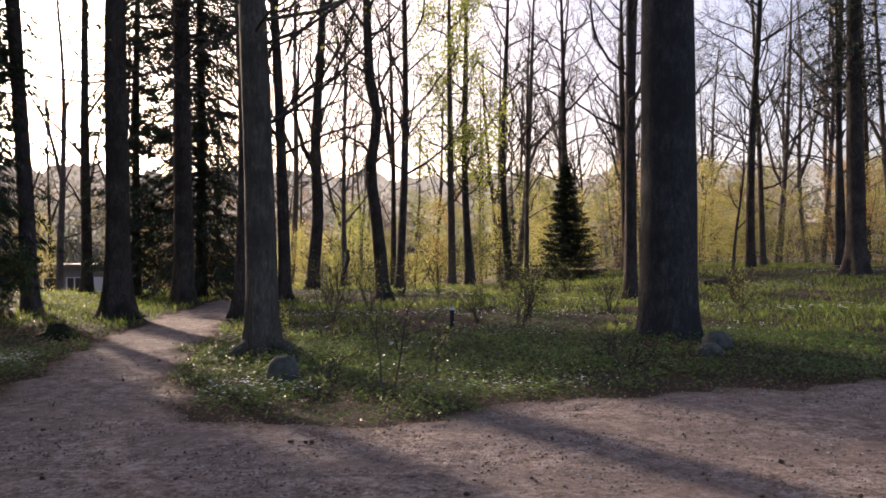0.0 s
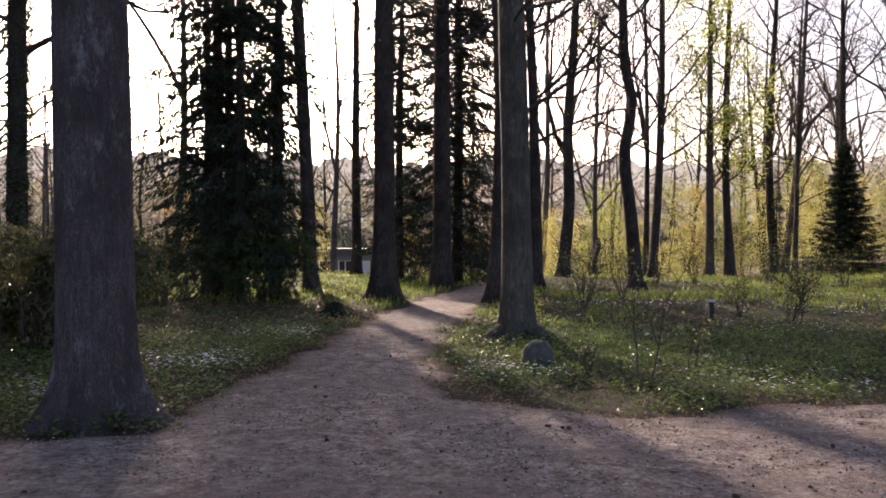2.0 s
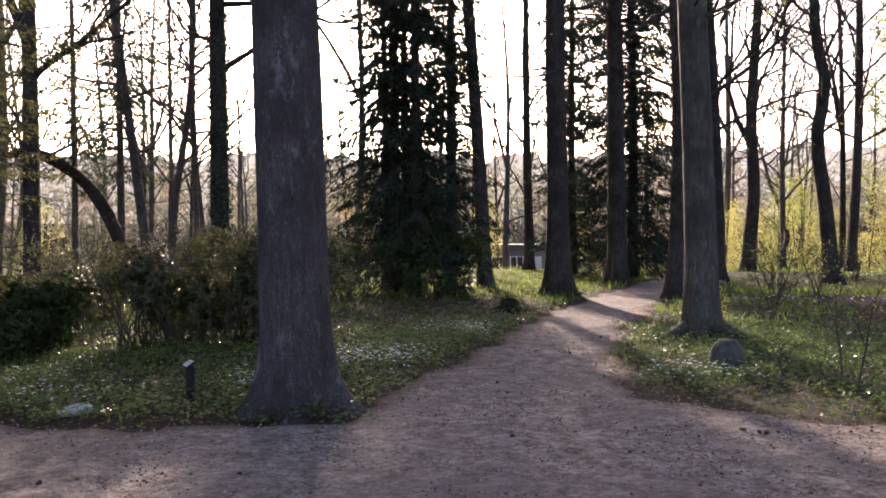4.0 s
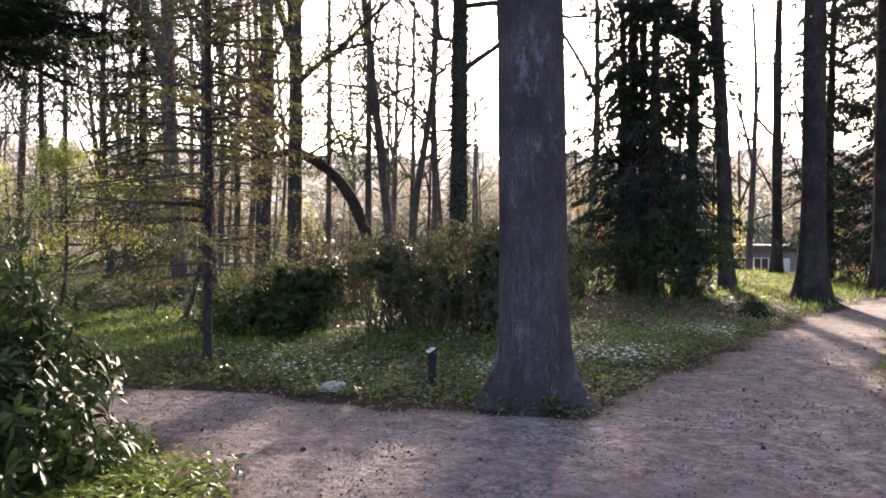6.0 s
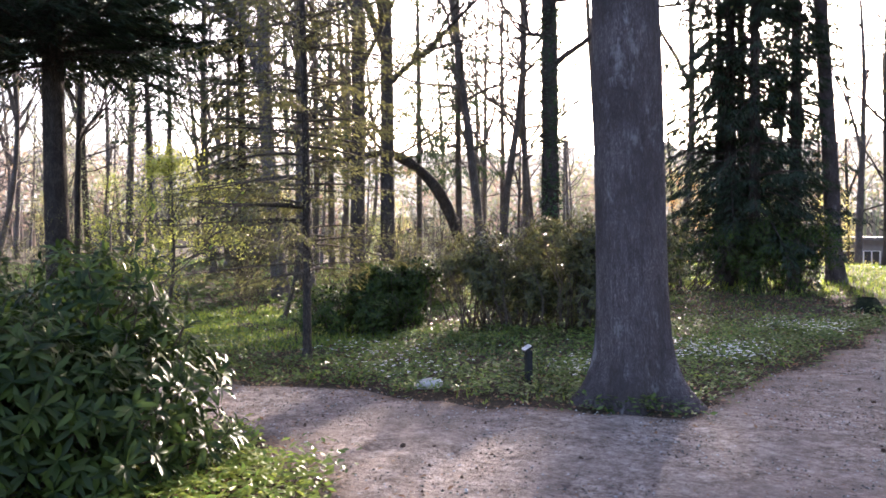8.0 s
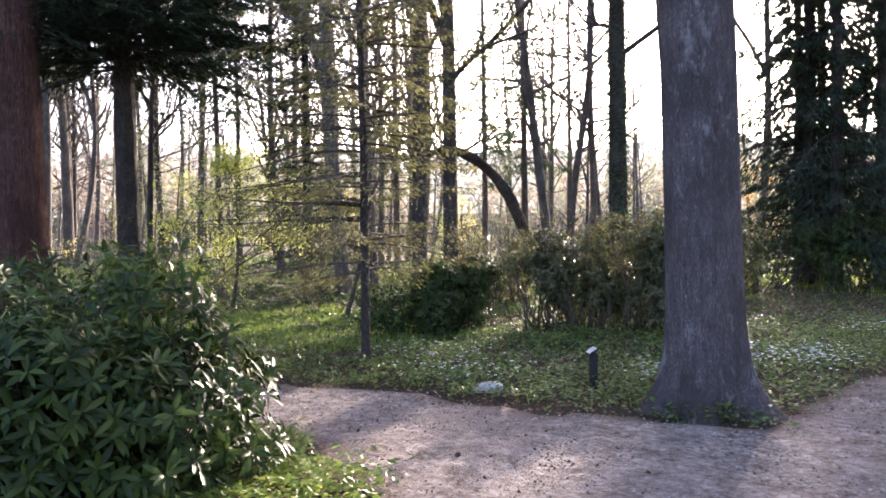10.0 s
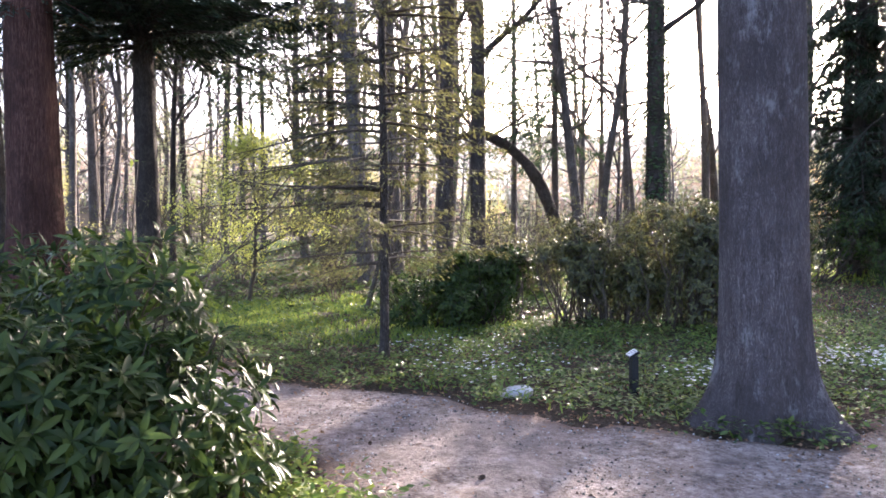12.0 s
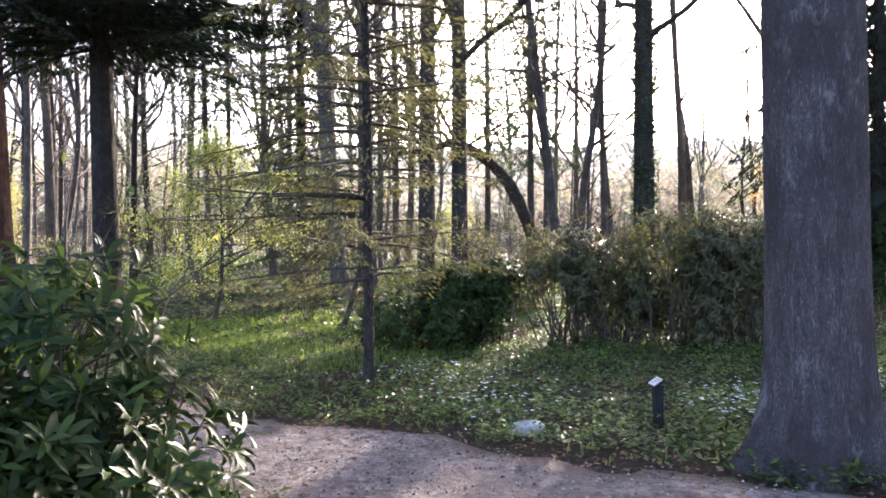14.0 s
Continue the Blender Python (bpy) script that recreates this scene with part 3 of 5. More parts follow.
broadleaf("dark_tree", -2.5, 26.9, 0.42, 20, "dark trunk leaning a little, with a mossy root mound", BARK_DARK, LEAF_SPRING, 19, lean=(-0.03, 0), start=0.22, count=900, flare=1.6, flare_h=0.35)
broadleaf("leaning_tree", -9.15, 23.2, 0.46, 22, "bare grey leaning trunk with a straight bole", BARK_GREY, LEAF_OLIVE, 20, lean=(-0.062, -0.02), start=0.45, count=1000, flare=0.6, sides=28, wander=0.15, top=0.3)

roots(sun_tree, 0.36, 1, 0.62, BARK_MOSS, 604, 0.45)
roots(fork_tree, 0.33, 7, 0.75, BARK_STREAK, 602, 0.1)
roots(gate_tree, 0.4, 6, 0.5, BARK_DARK, 603)

# ---- the dark stand of spruces in front of the sun ----
for k, (sx, sy, sd, sh, ss, sl) in enumerate([(-9.6, 19.2, 0.30, 20, 0.06, 0.11), (-10.6, 19.9, 0.34, 21, 0.06, 0.125), (-9.2, 20.6, 0.28, 21, 0.08, 0.055),
                                              (-11.4, 22.2, 0.3, 19, 0.05, 0.085), (-11.3, 20.6, 0.28, 14, 0.05, 0.1), (-10.2, 23.0, 0.3, 20, 0.08, 0.09)]):
    conifer("spruce", sx, sy, sd, sh, "dark spruce against the light, standing in evergreen shrubs", BARK_DARK, NEEDLE, 30 + k, start=ss, length=sl, arms=7, whorl=0.3,
            tufts=150, size=0.19, width=0.036, shape=0.5, droop=0.5, hang=0.9, gaps=0.43, lean=(0.004 * (k % 3 - 1), 0), group="dark spruce stand")

# ---- the open wood beyond the meadow ----
BARE = "slender bare woodland tree with thin spring twigs"
broadleaf("forked_tree", -11.3, 34.4, 0.46, 20, "bare forked tree against the bright lake", BARK_DARK, LEAF_OLIVE, 41, start=0.22, limbs=14, count=600, steep=0.45, reach=0.3, wander=0.1)
broadleaf("forked_tree", -2.1, 36.0, 0.58, 20, "dark leaning tree that forks low into two stems", BARK_DARK, LEAF_SPRING, 42, lean=(0.02, 0), bends=((3.4, 0.22, 0, 2.0),), start=0.22, count=700, fork=((5.2, 150, 62, 7, 0.12), (6.4, 20, 70, 8, 0.1)))
broadleaf("crooked_tree", 0.83, 27.7, 0.47, 19, "dark crooked trunk with a bend halfway up", BARK_DARK, LEAF_SPRING, 43, lean=(-0.055, 0), bends=((6.3, 0.26, 0, 0.9), (4.4, -0.14, 0, 1.2)), start=0.22, count=900, flare=1.1, flare_h=0.3, wander=0.1)
broadleaf("woodland_tree", 1.64, 33.8, 0.38, 20, "straight dark trunk with thin spring twigs", BARK_DARK, LEAF_SPRING, 44, start=0.22, count=800, flare=1.0, flare_h=0.3)
broadleaf("leafy_tree", 4.75, 40.6, 0.42, 19, "slim trunk wrapped in fresh yellow-green leaves", BARK_TWIG, LEAF_SPRING, 45, start=0.2, limbs=22, count=9000, size=0.15, reach=0.14)
broadleaf("leafy_tree", 5.7, 41.0, 0.42, 20, "slim trunk wrapped in fresh yellow-green leaves", BARK_DARK, LEAF_SPRING, 46, start=0.2, limbs=20, count=7000, size=0.15, reach=0.13)
broadleaf("woodland_tree", 8.8, 46.0, 0.5, 20, BARE, BARK_DARK, LEAF_OLIVE, 47, start=0.22, count=1000, steep=0.3)
broadleaf("woodland_tree", 10.2, 48.0, 0.3, 17, BARE, BARK_TWIG, LEAF_OLIVE, 48, lean=(0.03, 0), start=0.22, count=800, steep=0.45)
broadleaf("woodland_tree", 11.6, 44.5, 0.42, 20, BARE, BARK_DARK, LEAF_OLIVE, 49, start=0.22, count=800, steep=0.3)
conifer("small_spruce", 10.9, 41.0, 0.16, 6.4, "small dark-green spruce shaped like a cone", BARK_DARK, NEEDLE, 50, start=0.02, length=0.3, whorl=0.16, arms=11, tufts=110, size=0.2, width=0.05, shape=0.9, droop=0.1, gaps=0.02, hang=0.2)
conifer("small_spruce", 8.7, 45.2, 0.12, 5.6, "narrow dark young spruce at a tree's foot", BARK_DARK, NEEDLE_GREEN, 51, start=0.05, length=0.12, whorl=0.24, arms=7, tufts=50, size=0.2, width=0.05, gaps=0.1)
broadleaf("woodland_tree", 15.4, 44.5, 0.5, 19, BARE, BARK_DARK, LEAF_OLIVE, 52, start=0.22, limbs=24, count=1200, reach=0.3, steep=0.3)
broadleaf("woodland_tree", 8.6, 24.5, 0.42, 20, "slim dark trunk close behind a massive one", BARK_DARK, LEAF_OLIVE, 53, start=0.22, count=1000, wander=0.08)
broadleaf("woodland_tree", 15.6, 36.4, 0.42, 20, BARE, BARK_DARK, LEAF_OLIVE, 54, start=0.22, limbs=24, count=1800, steep=0.1)
broadleaf("woodland_tree", 19.2, 37.3, 0.44, 20, BARE, BARK_DARK, LEAF_YELLOW, 55, start=0.22, limbs=24, count=1500, steep=0.1)
broadleaf("woodland_tree", 21.4, 40.2, 0.32, 19, BARE, BARK_TWIG, LEAF_YELLOW, 56, lean=(-0.02, 0), start=0.22, count=1300)
broadleaf("woodland_tree", 23.6, 37.0, 0.34, 20, BARE, BARK_DARK, LEAF_YELLOW, 57, start=0.22, count=1200)
broadleaf("woodland_tree", 24.6, 38.0, 0.38, 20, BARE, BARK_DARK, LEAF_OLIVE, 58, lean=(0.01, 0), start=0.22, count=1800)
conifer("tall_pine", 21.0, 31.6, 0.82, 24, "thick dark pine trunk with one dark bough, on rising ground", BARK_DARK, NEEDLE, 59, start=0.34, length=0.14, flare=0.8, flare_h=0.5, sides=28, gaps=0.3, tufts=80, hang=0.6)
broadleaf("leaning_sapling", 11.9, 24.3, 0.11, 6.5, "thin leaning bare sapling in the meadow", BARK_TWIG, LEAF_OLIVE, 60, lean=(0.10, 0), start=0.3, limbs=8, depth=1, count=80, flare=0.2)

# ---- the wood on the lake side ----
conifer("dark_conifer", -20.1, 5.91, 0.56, 20, "straight dark conifer with black boughs hanging over the path", BARK_DARK, NEEDLE, 61, start=0.285, length=0.215, arms=12, whorl=0.28, tufts=120, size=0.26, width=0.055, droop=0.2, shape=0.3, flare=0.4, sides=28, gaps=0.05, fine=True, top=0.25)
conifer("redwood", -17.82, 3.2, 0.98, 26, "redwood with soft shredded red-brown bark", BARK_RED, NEEDLE, 62, start=0.17, length=0.07, tufts=60, size=0.3, width=0.045, droop=0.5, flare=0.5, flare_h=0.9, sides=40, fine=True, top=0.25, gaps=0.62)
broadleaf("woodland_tree", -12.45, 8.92, 0.29, 20, "slender dark straight trunk rising behind evergreen shrubs", BARK_DARK, LEAF_OLIVE, 63, start=0.22, count=1000, wander=0.06, low=((3.2, 250, 25, 2.4, 0.03),))
broadleaf("woodland_tree", -13.15, 10.24, 0.32, 20, "slender forking trunk rising behind evergreen shrubs", BARK_DARK, LEAF_OLIVE, 64, start=0.22, count=1000, wander=0.06, fork=((5.2, 215, 68, 8, 0.09),))
broadleaf("ivy_tree", -11.5, 13.55, 0.42, 21, "straight trunk with ivy round its lower half", BARK_DARK, LEAF_OLIVE, 65, lean=(0.005, 0.0), start=0.22, count=600, wander=0.06)
broadleaf("woodland_tree", -15.8, 9.3, 0.36, 20, BARE, BARK_HAZED, LEAF_OLIVE, 66, start=0.22, count=1200, fork=((4.6, 200, 60, 7, 0.1),))
conifer("thin_spruce", -8.33, 5.12, 0.105, 10.5, "thin young conifer with sparse drooping olive twigs", BARK_DARK, NEEDLE_SOFT, 67, start=0.1, length=0.19, whorl=0.2, arms=6, tufts=260, size=0.06, width=0.02, droop=0.22, hang=0.5, shape=0.4, gaps=0.32, arm=0.6, flare=0.35, flare_h=0.15, sides=16)
broadleaf("thin_sapling", -11.98, 7.0, 0.08, 6, "thin bare sapling among evergreen shrubs", BARK_TWIG, LEAF_OLIVE, 68, start=0.3, limbs=8, depth=1, count=150, flare=0.3)
broadleaf("yellow_sapling", -14.6, 6.1, 0.075, 2.9, "young tree with layers of bright yellow-green leaves", BARK_TWIG, LEAF_BRIGHT, 69, lean=(0.03, 0.0), start=0.3, limbs=16, depth=1, count=6200, size=0.055, reach=0.5, up=-0.02, steep=0.05, spread=0.08, flare=0.2, lift=0)

broadleaf("woodland_tree", -17.9, 11.4, 0.34, 20, BARE, BARK_HAZED, LEAF_OLIVE, 70, start=0.22, count=1400)
conifer("spruce", -20.5, 10.9, 0.3, 13, "broad spruce behind thin stems, its needles coloured grey-green by haze", BARK_DARK, NEEDLE_HAZED, 90, start=0.06, length=0.17, arms=8, whorl=0.36, tufts=110, size=0.2, width=0.05, shape=0.7, droop=0.35, gaps=0.15)
conifer("hemlock", -23.3, 22.1, 0.3, 21, "tall hazy conifer with loose hanging boughs", BARK_HAZED, NEEDLE_GREEN, 91, start=0.2, length=0.13, arms=6, whorl=0.45, tufts=60, size=0.26, width=0.05, shape=0.5, droop=0.5, gaps=0.3, hang=0.8)
conifer("hemlock", -25.2, 10.3, 0.2, 19, "tall conifer with loose hanging boughs", BARK_HAZED, NEEDLE_GREEN, 92, start=0.3, length=0.11, arms=5, whorl=0.6, tufts=30, size=0.3, width=0.08, shape=0.5, droop=0.4, gaps=0.35, hang=0.8)
conifer("hemlock", -27.7, 12.0, 0.2, 18, "tall conifer with loose hanging boughs", BARK_HAZED, NEEDLE_GREEN, 93, start=0.3, length=0.11, arms=5, whorl=0.6, tufts=30, size=0.3, width=0.08, shape=0.5, droop=0.4, gaps=0.35, hang=0.8)
HAZY = "slender pale grey woodland trunk in the bright haze"
broadleaf("woodland_tree", -19.8, 20.0, 0.36, 19, HAZY, BARK_HAZED, LEAF_OLIVE, 94, lean=(-0.12, -0.07), start=0.22, count=800)
broadleaf("woodland_tree", -19.9, 21.3, 0.3, 19, HAZY, BARK_HAZED, LEAF_OLIVE, 95, bends=((2.5, -0.3, -0.2),), lean=(0.05, 0.03), start=0.22, count=600)
broadleaf("woodland_tree", -20.7, 23.3, 0.26, 18, HAZY, BARK_HAZED, LEAF_OLIVE, 96, start=0.22, count=600)
broadleaf("woodland_tree", -21.1, 24.3, 0.28, 19, HAZY, BARK_HAZED, LEAF_OLIVE, 97, lean=(-0.05, -0.03), start=0.22, count=600, fork=((5.5, 230, 55, 5, 0.07),))
broadleaf("forked_tree", -20.9, 28.2, 0.36, 17, "pale broken tree that forks high, in the bright haze", BARK_HAZED, LEAF_OLIVE, 98, start=0.22, limbs=8, count=100, fork=((7.0, 150, 65, 5, 0.09),))
broadleaf("broken_tree", -21.6, 30.1, 0.4, 6.5, "pale broken tree stub in the bright haze", BARK_HAZED, LEAF_OLIVE, 99, lean=(-0.06, -0.04), start=0.5, limbs=4, depth=1, count=0, top=0.5)
for k, (sx, sy, sd) in enumerate([(-26.8, 8.5, 0.2), (-40.1, 9.0, 0.5), (-42.3, 8.5, 0.42), (-32.9, 12.5, 0.34), (-37.1, 12.4, 0.32), (-28, 13.8, 0.3), (-22.9, 3.2, 0.5), (-0.9, 48, 0.34)]):
    broadleaf("woodland_tree", sx, sy, sd, 19, BARE, (BARK_DARK, BARK_HAZED)[k % 2], LEAF_OLIVE, 150 + k, start=0.22, count=350, reach=0.28)
broadleaf("golden_tree", -17.7, 27.9, 0.14, 8.5, "young pine-like tree with haze-tinted pale golden foliage in the sun", BARK_TWIG, HAZE_GREEN, 160, start=0.15, limbs=18, depth=1, count=2200, size=0.12, reach=0.24, steep=0.1, spread=0.2, lift=0)


def arched_tree(x, y, label):
    """A trunk that leans over in an arch, with limbs rising from its back."""
    rng = np.random.default_rng(170)
    ob = thing("arched_tree", x, y, float(land(x, y)), label, "tree")
    u = np.linspace(0, 1, 18)
    side = np.array([-0.68, -0.73, 0])
    pts = side * (3.4 * u ** 1.35 + 0.06 * np.sin(u * 9))[:, None] + np.array([0, 0, 1]) * (-0.2 + 4.95 * np.sin(u * 1.5))[:, None]
    own = Geo()
    own.tube(pts, np.linspace(0.27, 0.17, 18) * (1 + 0.08 * np.sin(u * 17)), 12)
    part("trunk", own, BARK_DARK, ob)
    wood, tips = Geo(), []
    for s, a, e, length, r in [(17, 227, -4, 3.6, 0.15), (15, 47, 22, 3.2, 0.06), (16, 200, 62, 4.2, 0.07), (12, 60, 60, 3.0, 0.04), (17, 240, 40, 3.5, 0.06)]:
        a = radians(a)
        limb(wood, rng, pts[s], (math.cos(a) * math.cos(radians(e)), math.sin(a) * math.cos(radians(e)), math.sin(radians(e))), length, r, 2, tips, 0.05, 0.16, 4, ob, BARK_DARK)
    tagged(part("branchwork", wood, BARK_DARK, ob), kind="stuff")
    crown = Geo()
    leaves(crown, rng, tips, 400, 0.08, 0.2)
    tagged(part("crown", crown, LEAF_OLIVE, ob, smooth=False), kind="stuff")


arched_tree(-22.3, 21.8, "dark trunk bent over in a wide arch")


# ivy climbing the lower half of one trunk
ivy_host = next(o for o in scene.objects if o.name == "ivy_tree")
rng = np.random.default_rng(180)
n = 2600
zz = rng.uniform(0.0, 1.0, n) ** 1.2 * 6.5
aa = rng.uniform(0, 6.283, n)
rr = 0.21 * (1 - 0.03 * zz) + rng.uniform(0.0, 0.06, n)
geo = Geo()
geo.cards(np.stack([rr * np.cos(aa), rr * np.sin(aa), zz], 1), np.stack([np.cos(aa) * 0.6, np.sin(aa) * 0.6, rng.normal(-0.5, 0.5, n)], 1),
          np.stack([np.cos(aa), np.sin(aa), np.full(n, 0.6)], 1), rng.uniform(0.05, 0.1, n), 0.07)
tagged(part("ivy", geo, BARK_IVY, ivy_host, "dark ivy leaves", smooth=False), kind="stuff")
broadleaf("broken_tree", -0.66, 42.0, 0.3, 2.1, "short broken reddish trunk at the meadow's far edge", BARK_DARK, LEAF_OLIVE, 190, start=0.6, limbs=2, depth=1, count=0, top=0.75)
conifer("hemlock", -27.2, 18.6, 0.3, 20, "tall hazy conifer with loose hanging boughs", BARK_HAZED, NEEDLE_GREEN, 191, start=0.18, length=0.12, arms=6, whorl=0.5, tufts=55, size=0.26, width=0.05, shape=0.5, droop=0.5, gaps=0.3, hang=0.8)
conifer("hemlock", -28.5, 24.5, 0.3, 21, "tall hazy conifer with loose hanging boughs", BARK_HAZED, NEEDLE_GREEN, 192, start=0.2, length=0.11, arms=6, whorl=0.5, tufts=50, size=0.26, width=0.05, shape=0.5, droop=0.5, gaps=0.35, hang=0.8)
for k, (sx, sy, sd) in enumerate([(-24.8, 16.2, 0.24), (-30.5, 21.5, 0.3), (-22.4, 13.9, 0.22), (-33.0, 17.0, 0.3), (-26.0, 27.5, 0.26)]):
    broadleaf("woodland_tree", sx, sy, sd, 17, HAZY, BARK_HAZED, LEAF_OLIVE, 193 + k, start=0.18, count=900, steep=0.35)


# ---- evergreen shrubs ----
def rhododendron(name, x, y, rx, ry, height, label, seed, shoots, leaf_len, per=8, stems=16, group="", turn=0.0, foot=0.12, mat=None):
    """A broad evergreen shrub: crooked stems and whorls of long leathery leaves at the shoot tips."""
    rng = np.random.default_rng(seed)
    ob = thing(name, x, y, float(land(x, y)), label, "shrub", group, turn)
    lumps = rng.uniform(-0.6, 0.6, (9, 2)) * (rx, ry)
    lump_h = height * rng.uniform(0.5, 1.02, 9)
    lump_r = rng.uniform(0.34, 0.55, 9) * min(rx, ry)
    # shoot tips over a lumpy dome, with some inside it
    tips = []
    for _ in range(shoots):
        k = rng.integers(0, 9)
        a, e = rng.uniform(0, 6.283), math.asin(rng.uniform(-0.92, 1.0))
        r = lump_r[k] * rng.uniform(0.25, 1.15) ** 0.5
        h = max(lump_h[k] - lump_r[k], height * 0.35)
        p = np.array([lumps[k, 0] + r * 1.15 * math.cos(a) * math.cos(e), lumps[k, 1] + r * 1.15 * math.sin(a) * math.cos(e), h + r * math.sin(e) * (1.0 if e > 0 else 1.7)])
        p[2] = max(p[2], foot + rng.uniform(0, 0.2))
        n = np.array([math.cos(a) * math.cos(e), math.sin(a) * math.cos(e), math.sin(e) * 0.6 + 0.55])
        tips.append((p, n / np.linalg.norm(n)))
    wood = Geo()
    for _ in range(stems):
        q, n = tips[rng.integers(0, len(tips))]
        s = np.array([q[0] * 0.35 + rng.normal(0, 0.12), q[1] * 0.35 + rng.normal(0, 0.12), -0.05])
        u = np.linspace(0, 1, 7)[:, None]
        pts = s + (q - s) * u + rng.normal(0, 0.035, (7, 3)) * u * (1 - u) * 4 - np.array([0, 0, 0.25]) * u * (1 - u) * 0.6
        wood.tube(pts, np.linspace(0.016, 0.005, 7), 5)
    for q, n in tips[:: 3]:
        wood.tube([q - n * rng.uniform(0.15, 0.4) + rng.normal(0, 0.03, 3), q - n * 0.08, q], [0.006, 0.005, 0.004], 3)
    tagged(part("branchwork", wood, BARK_TWIG, ob), kind="stuff")
    P, N = np.array([t[0] for t in tips]), np.array([t[1] for t in tips])
    P, N = np.repeat(P, per, 0), np.repeat(N, per, 0)
    m = len(P)
    ref = np.cross(N, (0.3, 0.2, 0.93))
    ref /= np.linalg.norm(ref, axis=1)[:, None]
    oth = np.cross(N, ref)
    ang = np.tile(np.arange(per) * 6.283 / per, len(tips)) + rng.normal(0, 0.3, m)
    rad = ref * np.cos(ang)[:, None] + oth * np.sin(ang)[:, None]
    lift = rng.normal(0.25, 0.4, m)[:, None]
    way = rad + N * lift
    size = leaf_len * rng.uniform(0.65, 1.25, m)
    base = P - N * rng.uniform(0, 0.05, m)[:, None]
    crown = Geo()
    w = way / np.linalg.norm(way, axis=1)[:, None]
    side = np.cross(w, N)
    side /= np.linalg.norm(side, axis=1)[:, None] + 1e-9
    upn = np.cross(side, w)
    L, W = size[:, None], (size * 0.25)[:, None]
    sag = upn * L * rng.uniform(0.02, 0.16, m)[:, None]
    # each leaf: a folded blade of six faces, drooping towards its tip
    rows = [base, base + w * L * 0.4 + sag * 0.5, base + w * L * 0.75, base + w * L - sag]
    v = np.stack([rows[0], rows[1] + side * W / 2 + upn * W * 0.16, rows[1], rows[1] - side * W / 2 + upn * W * 0.16,
                  rows[2] + side * W * 0.42 + upn * W * 0.12, rows[2], rows[2] - side * W * 0.42 + upn * W * 0.12, rows[3]], 1).reshape(-1, 3)
    q = np.arange(m)[:, None] * 8
    crown.v.append(v)
    crown.n = len(v)
    for f in ((0, 1, 2), (0, 2, 3), (1, 4, 5, 2), (2, 5, 6, 3), (4, 7, 5), (5, 7, 6)):
        crown.f.extend(np.concatenate([q + k for k in f], 1).tolist())
    tagged(part("foliage", crown, mat or LEAF_RHODO, ob), kind="stuff")
    return ob


EVERGREEN = "dark glossy rhododendron with whorls of leathery leaves"
rhododendron("rhododendron", -5.4, 1.5, 1.15, 0.95, 1.5, EVERGREEN + " beside the path", 71, 1350, 0.118, 9, 90, turn=-20)
rhododendron("rhododendron", -7.0, 0.9, 1.3, 1.0, 1.6, EVERGREEN + " beside the path", 72, 1200, 0.112, 9, 50, turn=10)
for k, (sx, sy, ra, rb, h) in enumerate([(-10.0, 7.1, 0.95, 0.75, 1.1), (-9.75, 7.75, 0.8, 0.65, 1.2)]):
    rhododendron("rhododendron", sx, sy, ra, rb, h, EVERGREEN + " under trees", 75 + k, 760, 0.105, 7, 60, group="rhododendron row", turn=35)
for k, (sx, sy, ra, rb, h) in enumerate([(-8.5, 9.0, 0.8, 0.8, 1.75), (-7.85, 9.5, 0.85, 0.85, 1.95), (-7.15, 10.0, 0.85, 0.85, 1.95), (-12.8, 11.3, 1.2, 1.0, 1.6)]):
    rhododendron("evergreen_shrub", sx, sy, ra, rb, h, "loose olive evergreen shrub with small glossy leaves and brown stems", 175 + k, 1100, 0.088, 7, 60, group="olive shrub row", turn=35, mat=LEAF_HEDGE)
rhododendron("evergreen_shrub", -9.05, 8.7, 0.7, 0.6, 1.5, "loose olive evergreen shrub with bare stems below", 182, 320, 0.085, 7, 24, group="olive shrub row", turn=35, foot=0.95, mat=LEAF_HEDGE)
for k, (sx, sy, ra, rb, h) in enumerate([(-10.6, 17.1, 1.9, 1.3, 2.0), (-8.8, 18.6, 1.7, 1.2, 1.95), (-11.8, 15.6, 1.7, 1.3, 1.95)]):
    rhododendron("rhododendron", sx, sy, ra, rb, h, EVERGREEN + " below the dark spruces", 85 + k, 900, 0.105, 7, 60, group="shrubs below the spruces", turn=50)


# ---- boulders, posts, stump ----
def boulder(name, x, y, sx, sy, sz, label, seed, mat, turn=0.0, sink=0.25, tilt=(0, 0)):
    bm = bmesh.new()
    bmesh.ops.create_icosphere(bm, subdivisions=4, radius=1.0)
    noise.seed_set(seed)
    for v in bm.verts:
        n = v.co.normalized()
        k = (1.0 - 0.22 * n.z) * (1 + 0.08 * noise.noise(n * 1.3 + Vector((seed, 0, 0)))) + 0.07 * noise.noise(n * 3.5) + 0.02 * noise.noise(n * 9)
        v.co = Vector((n.x * sx * k, n.y * sy * k, n.z * sz * k))
    for f in bm.faces:
        f.smooth = True
    ob = part(name, bm, mat)
    ob.matrix_basis = pose(x, y, float(land(x, y)) + sz * (1 - sink), tilt[0], tilt[1], turn)
    return tagged(ob, label, "stone")


